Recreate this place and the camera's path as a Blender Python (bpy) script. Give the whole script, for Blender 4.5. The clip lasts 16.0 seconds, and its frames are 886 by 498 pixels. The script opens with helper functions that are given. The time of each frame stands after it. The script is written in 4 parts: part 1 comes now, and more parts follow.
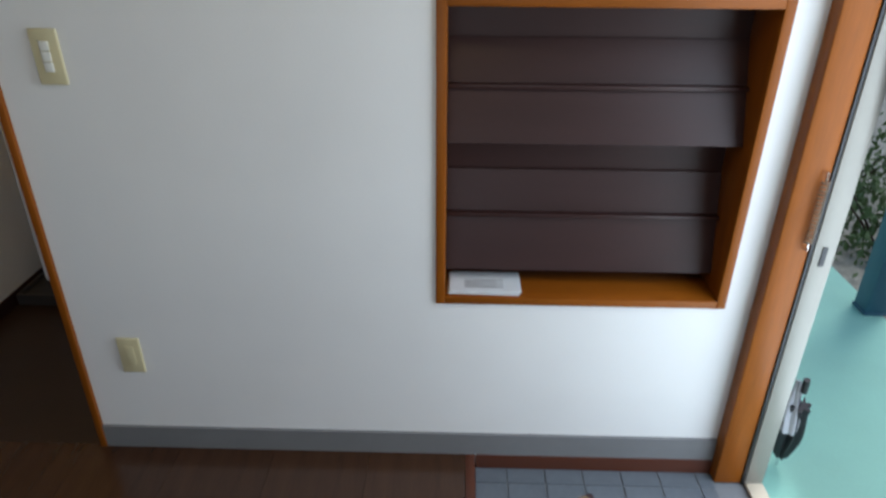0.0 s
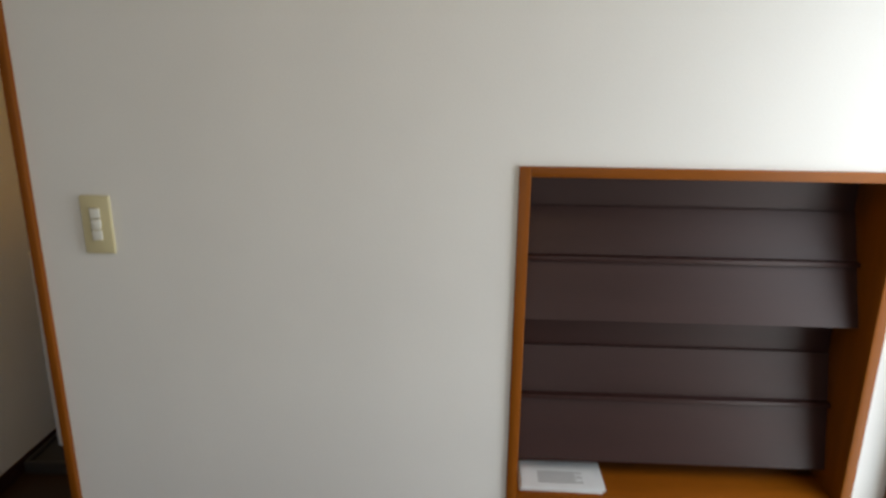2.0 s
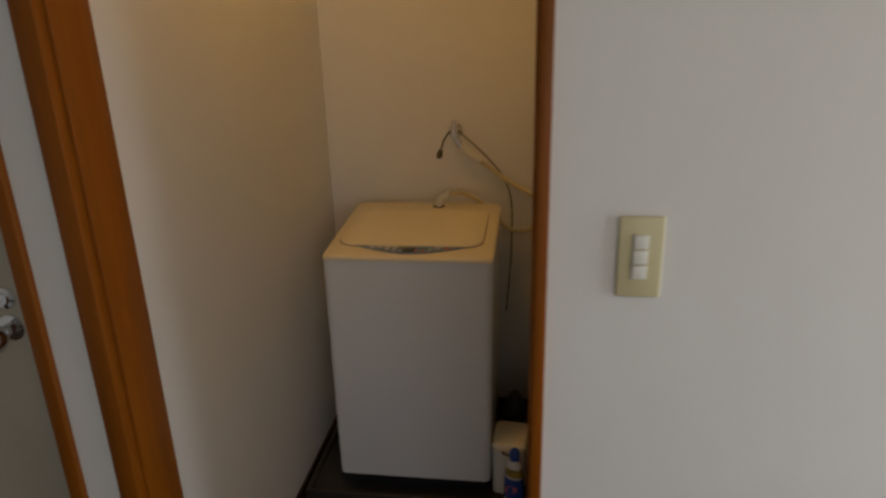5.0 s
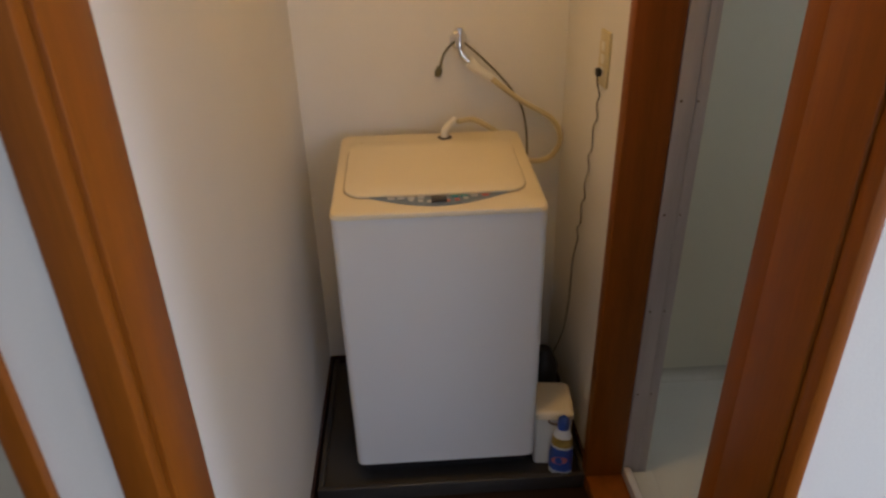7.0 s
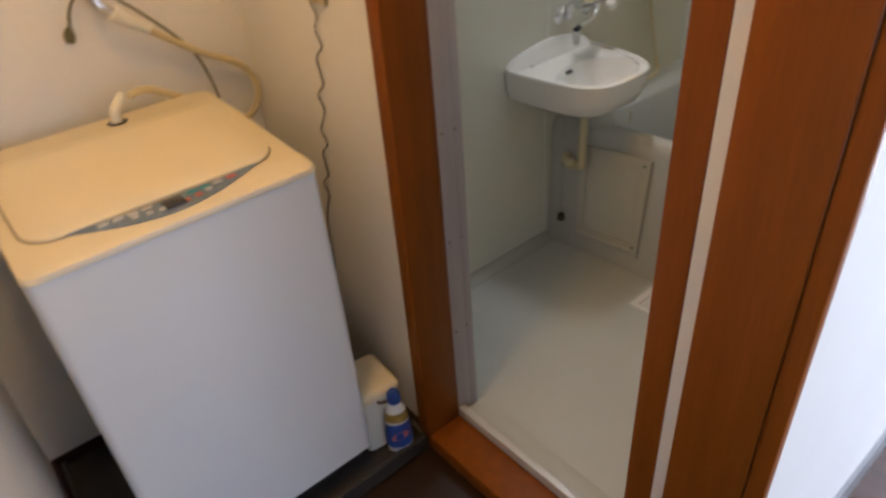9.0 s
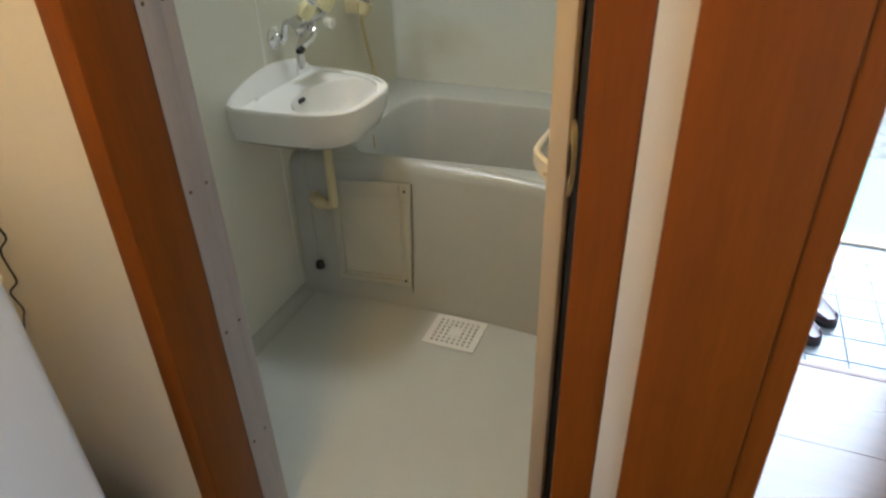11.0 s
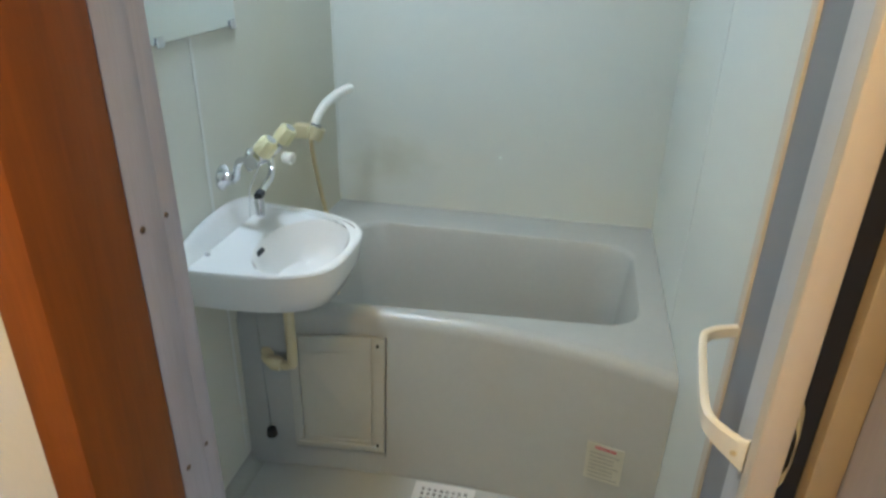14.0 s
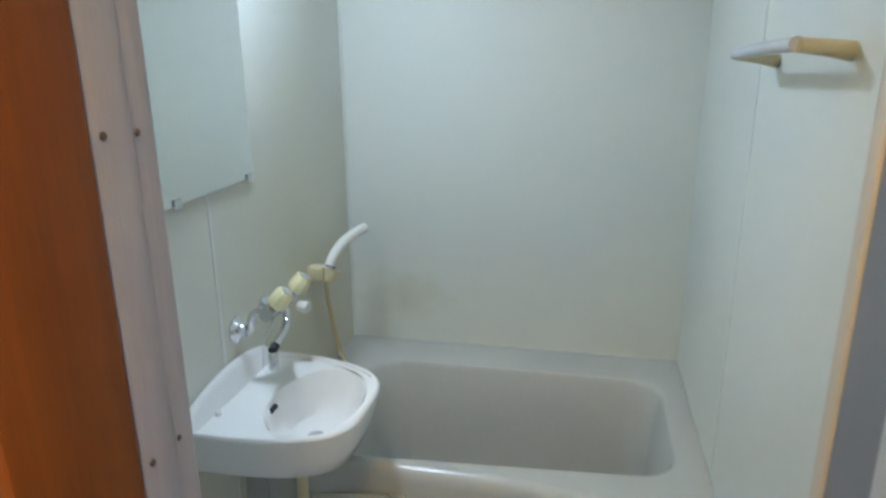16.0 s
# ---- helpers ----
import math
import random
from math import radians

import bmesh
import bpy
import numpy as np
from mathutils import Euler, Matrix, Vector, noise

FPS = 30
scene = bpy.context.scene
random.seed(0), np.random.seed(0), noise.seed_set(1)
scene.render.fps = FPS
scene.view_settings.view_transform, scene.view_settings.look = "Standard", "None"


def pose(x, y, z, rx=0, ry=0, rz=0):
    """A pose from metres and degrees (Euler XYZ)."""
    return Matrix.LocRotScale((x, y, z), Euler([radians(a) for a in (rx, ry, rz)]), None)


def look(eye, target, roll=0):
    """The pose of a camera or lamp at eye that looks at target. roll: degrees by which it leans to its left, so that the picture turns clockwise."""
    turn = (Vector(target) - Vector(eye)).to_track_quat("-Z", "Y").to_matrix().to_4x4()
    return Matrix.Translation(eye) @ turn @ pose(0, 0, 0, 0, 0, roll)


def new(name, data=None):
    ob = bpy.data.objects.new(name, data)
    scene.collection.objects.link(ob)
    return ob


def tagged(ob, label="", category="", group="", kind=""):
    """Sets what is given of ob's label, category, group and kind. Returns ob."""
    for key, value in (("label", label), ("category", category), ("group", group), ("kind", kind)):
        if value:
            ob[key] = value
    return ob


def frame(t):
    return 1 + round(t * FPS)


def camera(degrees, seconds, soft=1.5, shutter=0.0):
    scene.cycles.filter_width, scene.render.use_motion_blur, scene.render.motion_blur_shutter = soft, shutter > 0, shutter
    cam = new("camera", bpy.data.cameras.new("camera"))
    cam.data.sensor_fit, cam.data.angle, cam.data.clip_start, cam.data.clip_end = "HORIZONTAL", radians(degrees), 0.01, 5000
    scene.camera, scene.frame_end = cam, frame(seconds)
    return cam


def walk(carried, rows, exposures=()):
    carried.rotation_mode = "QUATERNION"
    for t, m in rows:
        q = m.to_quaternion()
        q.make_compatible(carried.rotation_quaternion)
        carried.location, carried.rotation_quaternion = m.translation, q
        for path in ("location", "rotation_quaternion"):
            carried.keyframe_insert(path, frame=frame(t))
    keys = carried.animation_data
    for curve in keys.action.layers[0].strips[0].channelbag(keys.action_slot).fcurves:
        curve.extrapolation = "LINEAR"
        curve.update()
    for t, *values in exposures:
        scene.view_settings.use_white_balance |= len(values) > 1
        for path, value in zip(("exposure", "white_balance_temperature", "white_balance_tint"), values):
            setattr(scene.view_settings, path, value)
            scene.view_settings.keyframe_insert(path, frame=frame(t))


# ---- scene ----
cam = camera(67.4, 16.0, soft=2.5, shutter=0.5)
PATH = [
    (0, (1.005, -1.58, 1.564), (0.965, 0.19, 0.635), 0.4),
    (0.5, (0.995, -1.588, 1.577), (0.916, 0.242, 0.773), 0.5),
    (1, (0.994, -1.583, 1.59), (0.897, 0.29, 0.894), 0.3),
    (1.5, (0.978, -1.512, 1.604), (0.844, 0.376, 0.958), 0.6),
    (2, (0.858, -1.381, 1.59), (0.767, 0.539, 1.037), 0.6),
    (2.5, (0.743, -1.243, 1.587), (0.784, 0.702, 1.121), 0.9),
    (3, (0.613, -1.185, 1.639), (0.543, 0.756, 1.16), 1.4),
    (3.5, (0.405, -1.151, 1.637), (0.363, 0.79, 1.155), 0.8),
    (4, (0.165, -1.107, 1.624), (0.050, 0.830, 1.139), -0.5),
    (4.5, (0.025, -1.065, 1.625), (-0.176, 0.839, 1.051), 0.2),
    (5, (-0.132, -0.989, 1.592), (-0.393, 0.876, 0.920), -1.5),
    (7.5, (-0.609, -0.457, 1.531), (-0.322, 1.256, 0.539), -1.6),
    (8, (-0.620, -0.338, 1.485), (-0.117, 1.285, 0.431), -1.7),
    (8.5, (-0.681, -0.274, 1.460), (0.041, 1.232, 0.359), -1.3),
    (9, (-0.780, -0.191, 1.456), (0.241, 1.116, 0.340), -4.7),
    (9.5, (-0.820, -0.108, 1.436), (0.462, 1.083, 0.467), -7.9),
    (10, (-0.768, -0.024, 1.392), (0.702, 0.877, 0.378), -6.8),
    (12.3, (-0.552, 0.304, 1.312), (1.033, 0.766, 0.175), 2.2),
    (12.5, (-0.524, 0.343, 1.337), (1.059, 0.746, 0.184), 3.2),
    (13, (-0.472, 0.417, 1.358), (1.168, 0.806, 0.282), 1.8),
    (13.5, (-0.450, 0.443, 1.374), (1.257, 0.815, 0.401), 1.2),
    (14, (-0.445, 0.445, 1.396), (1.322, 0.798, 0.529), 1.2),
    (14.5, (-0.430, 0.448, 1.416), (1.379, 0.816, 0.645), 0.0),
    (15, (-0.421, 0.444, 1.434), (1.419, 0.816, 0.746), -0.9),
    (15.5, (-0.400, 0.452, 1.451), (1.462, 0.808, 0.812), 0.1),
    (16, (-0.376, 0.485, 1.462), (1.499, 0.888, 0.896), -0.5),
]
EXPOSURES = [(0, 0.1, 6300, 10), (1.5, 0.02, 7000, 11), (3.5, 0.05, 7800, 16), (5.0, 0.02, 7250, 15), (7.3, 1.10, 6050, 18), (8.0, 1.36, 5950, 18), (8.5, 1.60, 5900, 18), (9.0, 1.70, 5900, 18), (9.5, 1.86, 5950, 17), (10.0, 1.84, 5950, 15),
             (12.4, 2.32, 5160, -1), (13.0, 2.30, 4980, 1), (13.5, 2.30, 4860, 4), (15.0, 2.28, 4810, 7), (16.0, 2.22, 4800, 8)]
walk(cam, [(t, look(eye, target, roll)) for t, eye, target, roll in PATH], EXPOSURES)

# ---- world, sun, lights ----
world = bpy.data.worlds.new("sky")
scene.world = world
world.use_nodes = True
wn = world.node_tree.nodes
sky = wn.new("ShaderNodeTexSky")
sky.sky_type, sky.sun_disc = "NISHITA", False
sky.sun_elevation, sky.sun_rotation = radians(50), radians(100)
wn["Background"].inputs[1].default_value = 0.15
world.node_tree.links.new(sky.outputs[0], wn["Background"].inputs[0])


def area_lamp(name, place, target, w, h, watts, colour):
    data = bpy.data.lights.new(name, "AREA")
    data.shape, data.size, data.size_y, data.energy, data.color = "RECTANGLE", w, h, watts, colour
    ob = new(name, data)
    ob.matrix_world = look(place, target)
    return ob


sun_data = bpy.data.lights.new("sun", "SUN")
sun_data.energy, sun_data.angle, sun_data.color = 1.2, radians(14), (1.0, 0.97, 0.93)
sun = new("sun", sun_data)
sun.matrix_world = look((6, 3, 8), (3, 0, 0))
area_lamp("entrance_daylight", (1.99, -0.48, 1.0), (0.5, -0.48, 0.8), 0.8, 1.9, 19.5, (0.76, 0.88, 1.0))
area_lamp("window_daylight", (0.6, -2.85, 1.45), (0.6, 0, 1.2), 1.5, 1.05, 7.4, (0.86, 0.93, 1.0))
area_lamp("alcove_lamp", (-0.60, 0.62, 2.36), (-0.60, 0.62, 0), 0.22, 0.22, 3.0, (1.0, 0.57, 0.16))
area_lamp("hall_lamp", (0.85, -1.3, 2.37), (0.85, -1.3, 0), 0.3, 0.3, 3.5, (1.0, 0.71, 0.36))
area_lamp("bath_lamp", (0.86, 1.09, 1.93), (1.04, 0.80, 0.9), 0.24, 0.12, 1.5, (1.0, 0.97, 0.88))


# ---- materials ----
def material(name, colour, rough=0.5, metal=0.0, vary=0.12, scale=8.0, bump=0.1, bump_scale=60.0, stretch=(1, 1, 1), second=None, specular=0.5, gloss_vary=0.06):
    m = bpy.data.materials.new(name)
    m.use_nodes = True
    n, l = m.node_tree.nodes, m.node_tree.links
    b = n["Principled BSDF"]
    b.inputs["Metallic"].default_value = metal
    b.inputs["Specular IOR Level"].default_value = specular
    tc = n.new("ShaderNodeTexCoord")
    mp = n.new("ShaderNodeMapping")
    mp.inputs["Scale"].default_value = stretch
    l.new(tc.outputs["Object"], mp.inputs[0])
    big, fine = n.new("ShaderNodeTexNoise"), n.new("ShaderNodeTexNoise")
    for t, s, d in ((big, scale, 3), (fine, bump_scale, 4)):
        t.inputs["Scale"].default_value, t.inputs["Detail"].default_value = s, d
        l.new(mp.outputs[0], t.inputs["Vector"])
    ramp = n.new("ShaderNodeValToRGB")
    dark = second or tuple(c * (1 - vary) for c in colour)
    ramp.color_ramp.elements[0].position, ramp.color_ramp.elements[1].position = 0.28, 0.74
    ramp.color_ramp.elements[0].color, ramp.color_ramp.elements[1].color = (*dark, 1), (*colour, 1)
    mix = n.new("ShaderNodeMath")
    mix.operation = "MULTIPLY_ADD"
    mix.inputs[1].default_value = 0.35
    l.new(fine.outputs[0], mix.inputs[0])
    sub = n.new("ShaderNodeMath")
    sub.operation = "MULTIPLY"
    sub.inputs[1].default_value = 0.65
    l.new(big.outputs[0], sub.inputs[0])
    l.new(sub.outputs[0], mix.inputs[2])
    l.new(mix.outputs[0], ramp.inputs[0])
    l.new(ramp.outputs[0], b.inputs["Base Color"])
    rr = n.new("ShaderNodeMapRange")
    rr.inputs["To Min"].default_value, rr.inputs["To Max"].default_value = max(rough - gloss_vary, 0.02), min(rough + gloss_vary, 1)
    l.new(big.outputs[0], rr.inputs[0])
    l.new(rr.outputs[0], b.inputs["Roughness"])
    if bump:
        bp = n.new("ShaderNodeBump")
        bp.inputs["Strength"].default_value, bp.inputs["Distance"].default_value = bump, 0.002
        l.new(fine.outputs[0], bp.inputs["Height"])
        l.new(bp.outputs[0], b.inputs["Normal"])
    return m


wallpaper = material("wallpaper", (0.78, 0.77, 0.74), 0.75, vary=0.075, scale=3, bump=0.12, bump_scale=220)
wood_trim = material("stained_wood", (0.27, 0.075, 0.005), 0.42, specular=0.2, vary=0.32, scale=5, bump=0.08, bump_scale=40, stretch=(6, 6, 0.5))
wood_flat = material("stained_wood_across", (0.27, 0.075, 0.005), 0.42, specular=0.2, vary=0.32, scale=5, bump=0.08, bump_scale=40, stretch=(0.5, 6, 6))
shelf_wood = material("dark_shelf_board", (0.036, 0.013, 0.011), 0.42, specular=0.35, vary=0.3, scale=4, bump=0.06, bump_scale=50, stretch=(0.6, 5, 5))
floor_wood = material("dark_floor_board", (0.060, 0.025, 0.011), 0.22, vary=0.4, scale=5, bump=0.08, bump_scale=40, stretch=(5, 0.5, 5))
floor_dark = material("dark_vinyl", (0.035, 0.018, 0.010), 0.35, vary=0.35, scale=6, bump=0.06)
grey_vinyl = material("grey_vinyl_skirting", (0.19, 0.19, 0.19), 0.5, vary=0.12, scale=7)
plate_cream = material("cream_plastic", (0.62, 0.55, 0.33), 0.4, vary=0.06, bump=0.02)
switch_white = material("white_switch", (0.78, 0.77, 0.70), 0.35, vary=0.04, bump=0.02)
tile_grey = material("grey_tile", (0.13, 0.15, 0.17), 0.35, vary=0.3, scale=12, bump=0.1)
grout = material("grout", (0.18, 0.19, 0.20), 0.8, vary=0.2, scale=20)
machine_white = material("white_enamel", (0.74, 0.75, 0.76), 0.22, vary=0.012, scale=3, bump=0.0, gloss_vary=0.012)
machine_cream = material("cream_machine_plastic", (0.78, 0.70, 0.52), 0.38, vary=0.05, scale=4, bump=0.02, gloss_vary=0.012)
black_plastic = material("black_plastic", (0.015, 0.015, 0.017), 0.45, vary=0.2)
bath_panel = material("bath_wall_panel", (0.70, 0.71, 0.64), 0.3, vary=0.03, scale=2.5, bump=0.03, bump_scale=30, gloss_vary=0.012)
bath_floor_mat = material("bath_floor_resin", (0.54, 0.56, 0.54), 0.4, vary=0.07, scale=3, bump=0.05, bump_scale=90, gloss_vary=0.012)
tub_grey = material("grey_tub_resin", (0.50, 0.51, 0.48), 0.25, vary=0.08, scale=3, bump=0.0, gloss_vary=0.012)
ceramic = material("white_ceramic", (0.82, 0.82, 0.80), 0.10, vary=0.03, scale=3, bump=0.0, gloss_vary=0.012)
pipe_cream = material("yellowed_plastic", (0.68, 0.61, 0.38), 0.4, vary=0.1, bump=0.02)
chrome = material("chrome", (0.75, 0.76, 0.78), 0.12, metal=1.0, vary=0.1, bump=0.0)
aluminium = material("pale_aluminium", (0.64, 0.64, 0.65), 0.4, metal=0.2, vary=0.1, scale=9, bump=0.04)
# upright reflection streaks on the jambs are painted into the base colour
jamb_metal = material("jamb_metal_reflection_streaks", (0.52, 0.49, 0.52), 0.45, metal=0.15, vary=0.24, scale=6, bump=0.04, stretch=(9, 9, 0.4))
label_paper = material("yellowed_label", (0.62, 0.62, 0.52), 0.6, vary=0.1, scale=25)
print_grey = material("faded_print", (0.42, 0.43, 0.38), 0.7, vary=0.1)
alu_cream = material("cream_aluminium", (0.66, 0.57, 0.44), 0.4, metal=0.1, vary=0.08, scale=9, bump=0.03)
tan_metal = material("tan_aluminium", (0.44, 0.33, 0.17), 0.4, metal=0.1, vary=0.1, scale=9, bump=0.03)
door_beige = material("beige_door_laminate", (0.40, 0.36, 0.28), 0.5, vary=0.1, scale=4)
seam_brown = material("brown_seam", (0.26, 0.20, 0.11), 0.6, vary=0.1)
wood_dark = material("dark_red_wood", (0.10, 0.028, 0.012), 0.4, vary=0.3, scale=5, stretch=(0.5, 6, 6))
alu_door = material("grey_beige_aluminium", (0.27, 0.255, 0.22), 0.45, metal=0.2, vary=0.1, scale=9)
paper_white = material("paper", (0.70, 0.73, 0.74), 0.8, vary=0.1, scale=25)
teal_paint = material("teal_paint", (0.03, 0.11, 0.16), 0.5, vary=0.2)
terrace_green = material("green_terrace_paint", (0.30, 0.62, 0.50), 0.6, vary=0.12, scale=4, bump=0.15, bump_scale=80)
gravel = material("garden_ground", (0.40, 0.39, 0.32), 0.9, vary=0.6, scale=14, bump=0.8, bump_scale=50)


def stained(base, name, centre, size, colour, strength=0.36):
    """A copy of a wall material with one soft irregular patch, a stain or painted shade, at a place on it."""
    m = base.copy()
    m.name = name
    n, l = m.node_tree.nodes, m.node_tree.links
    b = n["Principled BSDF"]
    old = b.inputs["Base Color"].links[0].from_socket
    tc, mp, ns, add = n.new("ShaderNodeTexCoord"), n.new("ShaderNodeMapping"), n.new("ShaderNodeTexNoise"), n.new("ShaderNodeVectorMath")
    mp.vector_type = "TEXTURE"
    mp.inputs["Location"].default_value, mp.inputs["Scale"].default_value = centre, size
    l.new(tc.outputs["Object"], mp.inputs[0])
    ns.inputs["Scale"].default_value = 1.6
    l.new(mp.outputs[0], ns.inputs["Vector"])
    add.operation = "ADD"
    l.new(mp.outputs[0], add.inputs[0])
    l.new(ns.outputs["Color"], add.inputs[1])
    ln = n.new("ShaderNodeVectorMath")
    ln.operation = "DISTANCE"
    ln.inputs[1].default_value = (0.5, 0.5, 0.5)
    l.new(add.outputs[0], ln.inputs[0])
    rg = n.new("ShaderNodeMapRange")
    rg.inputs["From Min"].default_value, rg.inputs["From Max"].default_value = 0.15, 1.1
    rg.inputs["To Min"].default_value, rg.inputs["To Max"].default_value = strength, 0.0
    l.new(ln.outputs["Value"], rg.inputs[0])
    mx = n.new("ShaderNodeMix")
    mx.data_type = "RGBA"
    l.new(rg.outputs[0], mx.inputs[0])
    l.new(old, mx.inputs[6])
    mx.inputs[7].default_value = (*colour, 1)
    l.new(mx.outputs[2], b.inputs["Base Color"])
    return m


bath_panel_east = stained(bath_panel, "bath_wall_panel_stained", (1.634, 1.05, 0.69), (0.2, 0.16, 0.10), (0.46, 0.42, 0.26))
# north panel: yellowish tone that also paints in the weaker light on this wall
bath_panel_north = stained(bath_panel, "bath_wall_panel_yellow_shade", (1.30, 1.233, 0.75), (0.7, 0.3, 0.9), (0.56, 0.52, 0.36), 0.7)


def plain_glass(name, colour, rough):
    m = bpy.data.materials.new(name)
    m.use_nodes = True
    b = m.node_tree.nodes["Principled BSDF"]
    b.inputs["Base Color"].default_value = (*colour, 1)
    b.inputs["Roughness"].default_value = rough
    return m


mirror_glass = plain_glass("mirror_silver", (0.82, 0.86, 0.86), 0.02)
mirror_glass.node_tree.nodes["Principled BSDF"].inputs["Metallic"].default_value = 1.0
panel_resin = plain_glass("frosted_panel", (0.19, 0.20, 0.23), 0.35)


# ---- building helpers ----
def box(bm, x0, x1, y0, y1, z0, z1, m=None):
    vs = [bm.verts.new((x, y, z)) for x in (x0, x1) for y in (y0, y1) for z in (z0, z1)]
    if m is not None:
        for v in vs:
            v.co = m @ v.co
    for a in ((0, 1, 3, 2), (4, 6, 7, 5), (0, 4, 5, 1), (2, 3, 7, 6), (0, 2, 6, 4), (1, 5, 7, 3)):
        bm.faces.new([vs[i] for i in a])
    return vs


def link(name, bm, mat, smooth=False):
    bmesh.ops.recalc_face_normals(bm, faces=bm.faces)
    me = bpy.data.meshes.new(name)
    bm.to_mesh(me)
    bm.free()
    me.materials.append(mat)
    if smooth:
        me.shade_smooth()
        me.set_sharp_from_angle(angle=radians(38))
    return new(name, me)


def part(name, bm, mat, parent, label="", smooth=False):
    ob = link(name, bm, mat, smooth)
    ob.parent = parent
    ob.matrix_parent_inverse = parent.matrix_world.inverted() if parent.type != "EMPTY" else Matrix.Translation(-parent.location)
    if label:
        tagged(ob, label)
    return ob


def thing(name, at, label, category, group="", kind=""):
    ob = new(name)
    ob.empty_display_size = 0.05
    ob.location = at
    return tagged(ob, label, category, group, kind)


def block(x0, x1, y0, y1, z0, z1, bevel=0.0, segments=2):
    bm = bmesh.new()
    box(bm, x0, x1, y0, y1, z0, z1)
    if bevel:
        bmesh.ops.recalc_face_normals(bm, faces=bm.faces)
        bmesh.ops.bevel(bm, geom=bm.edges[:] + bm.verts[:], offset=bevel, segments=segments, profile=0.5, affect="EDGES", clamp_overlap=True)
    return bm


def structure(name, boxes, mat, label="", bevel=0.0):
    bm = bmesh.new()
    for b in boxes:
        box(bm, *b)
    if bevel:
        bmesh.ops.recalc_face_normals(bm, faces=bm.faces)
        bmesh.ops.bevel(bm, geom=bm.edges[:], offset=bevel, segments=2, profile=0.5, affect="EDGES", clamp_overlap=True)
    return tagged(link(name, bm, mat, bevel > 0), label, kind="structure")


def loft(rings, cap_first=True, cap_last=True, closed=True):
    bm = bmesh.new()
    made = [[bm.verts.new(p) for p in r] for r in rings]
    n = len(rings[0])
    for a, b in zip(made, made[1:]):
        for i in range(n if closed else n - 1):
            j = (i + 1) % n
            bm.faces.new((a[i], a[j], b[j], b[i]))
    if cap_first:
        bm.faces.new(made[0][::-1])
    if cap_last:
        bm.faces.new(made[-1])
    return bm


def smooth_path(points, n=8):
    pts = [Vector(p) for p in points]
    pts = [pts[0] * 2 - pts[1]] + pts + [pts[-1] * 2 - pts[-2]]
    out = []
    for a, b, c, d in zip(pts, pts[1:], pts[2:], pts[3:]):
        for i in range(n):
            t = i / n
            out.append(0.5 * (2 * b + (c - a) * t + (2 * a - 5 * b + 4 * c - d) * t * t + (3 * b - a - 3 * c + d) * t ** 3))
    out.append(pts[-2])
    return out


def tube(points, radius, sides=10, n=8, smooth=True):
    pts = smooth_path(points, n) if smooth else [Vector(p) for p in points]
    rings, ref = [], None
    for i, p in enumerate(pts):
        d = (pts[min(i + 1, len(pts) - 1)] - pts[max(i - 1, 0)]).normalized()
        if ref is None:
            ref = d.orthogonal().normalized()
        ref = (ref - d * ref.dot(d)).normalized()
        side = d.cross(ref)
        r = radius(i / (len(pts) - 1)) if callable(radius) else radius
        rings.append([p + (ref * math.cos(a) + side * math.sin(a)) * r for a in (2 * math.pi * k / sides for k in range(sides))])
    return loft(rings)


def turned(profile, base, axis=(0, 0, 1), sides=20):
    """A turned solid: profile rows of (distance along the axis, radius)."""
    q = Vector((0, 0, 1)).rotation_difference(Vector(axis)).to_matrix()
    rings = [[Vector(base) + q @ Vector((r * math.cos(a), r * math.sin(a), h)) for a in (2 * math.pi * k / sides for k in range(sides))] for h, r in profile]
    return loft(rings)


def merged(*bms):
    out = bmesh.new()
    for b in bms:
        me = bpy.data.meshes.new("tmp")
        b.to_mesh(me)
        b.free()
        out.from_mesh(me)
        bpy.data.meshes.remove(me)
    return out


# ---- setting ----
CEIL, GEN, BATH = 2.4, -0.05, 0.045
NX0, NX1, NZ0, NZ1 = 0.95, 1.752, 0.566, 1.376   # shoe niche, outer edge of its frame
ND = 0.150
OX0, OX1 = -0.925, -0.105                          # alcove opening, outer edge of its frame
KX0, KX1 = -1.80, -1.005                           # side door, outer edge of its frame
tagged(structure("wall_north", [
    (-2.4, KX0, 0, 0.12, 0, CEIL), (KX0, KX1, 0, 0.12, 2.03, CEIL), (KX1, OX0, 0, 0.12, 0, CEIL),
    (OX0, OX1, 0, 0.12, 2.03, CEIL), (OX1, NX0, 0, 0.12, GEN, CEIL), (NX1, 1.83, 0, 0.12, GEN, CEIL),
    (NX0, NX1, 0, 0.12, GEN, NZ0), (NX0, NX1, 0, 0.12, NZ1, CEIL)], wallpaper), "white textured wallpaper on a hall wall")
structure("wall_south", [(-2.52, -0.2, -2.92, -2.8, 0, CEIL), (1.4, 1.95, -2.92, -2.8, GEN, CEIL), (-0.2, 1.4, -2.92, -2.8, GEN, 0.9), (-0.2, 1.4, -2.92, -2.8, 2.0, CEIL)], wallpaper, "plain white wall")
structure("wall_west", [(-2.52, -2.4, -2.8, 1.56, 0, CEIL)], wallpaper, "plain white wall")
structure("wall_east", [(1.83, 1.95, -2.8, -0.93, GEN, CEIL), (1.83, 1.95, -0.93, 0.12, 2.05, CEIL)], wallpaper, "plain white wall")
structure("ceiling", [(-2.52, 1.95, -2.92, 1.56, CEIL, CEIL + 0.1)], wallpaper, "plain white ceiling")
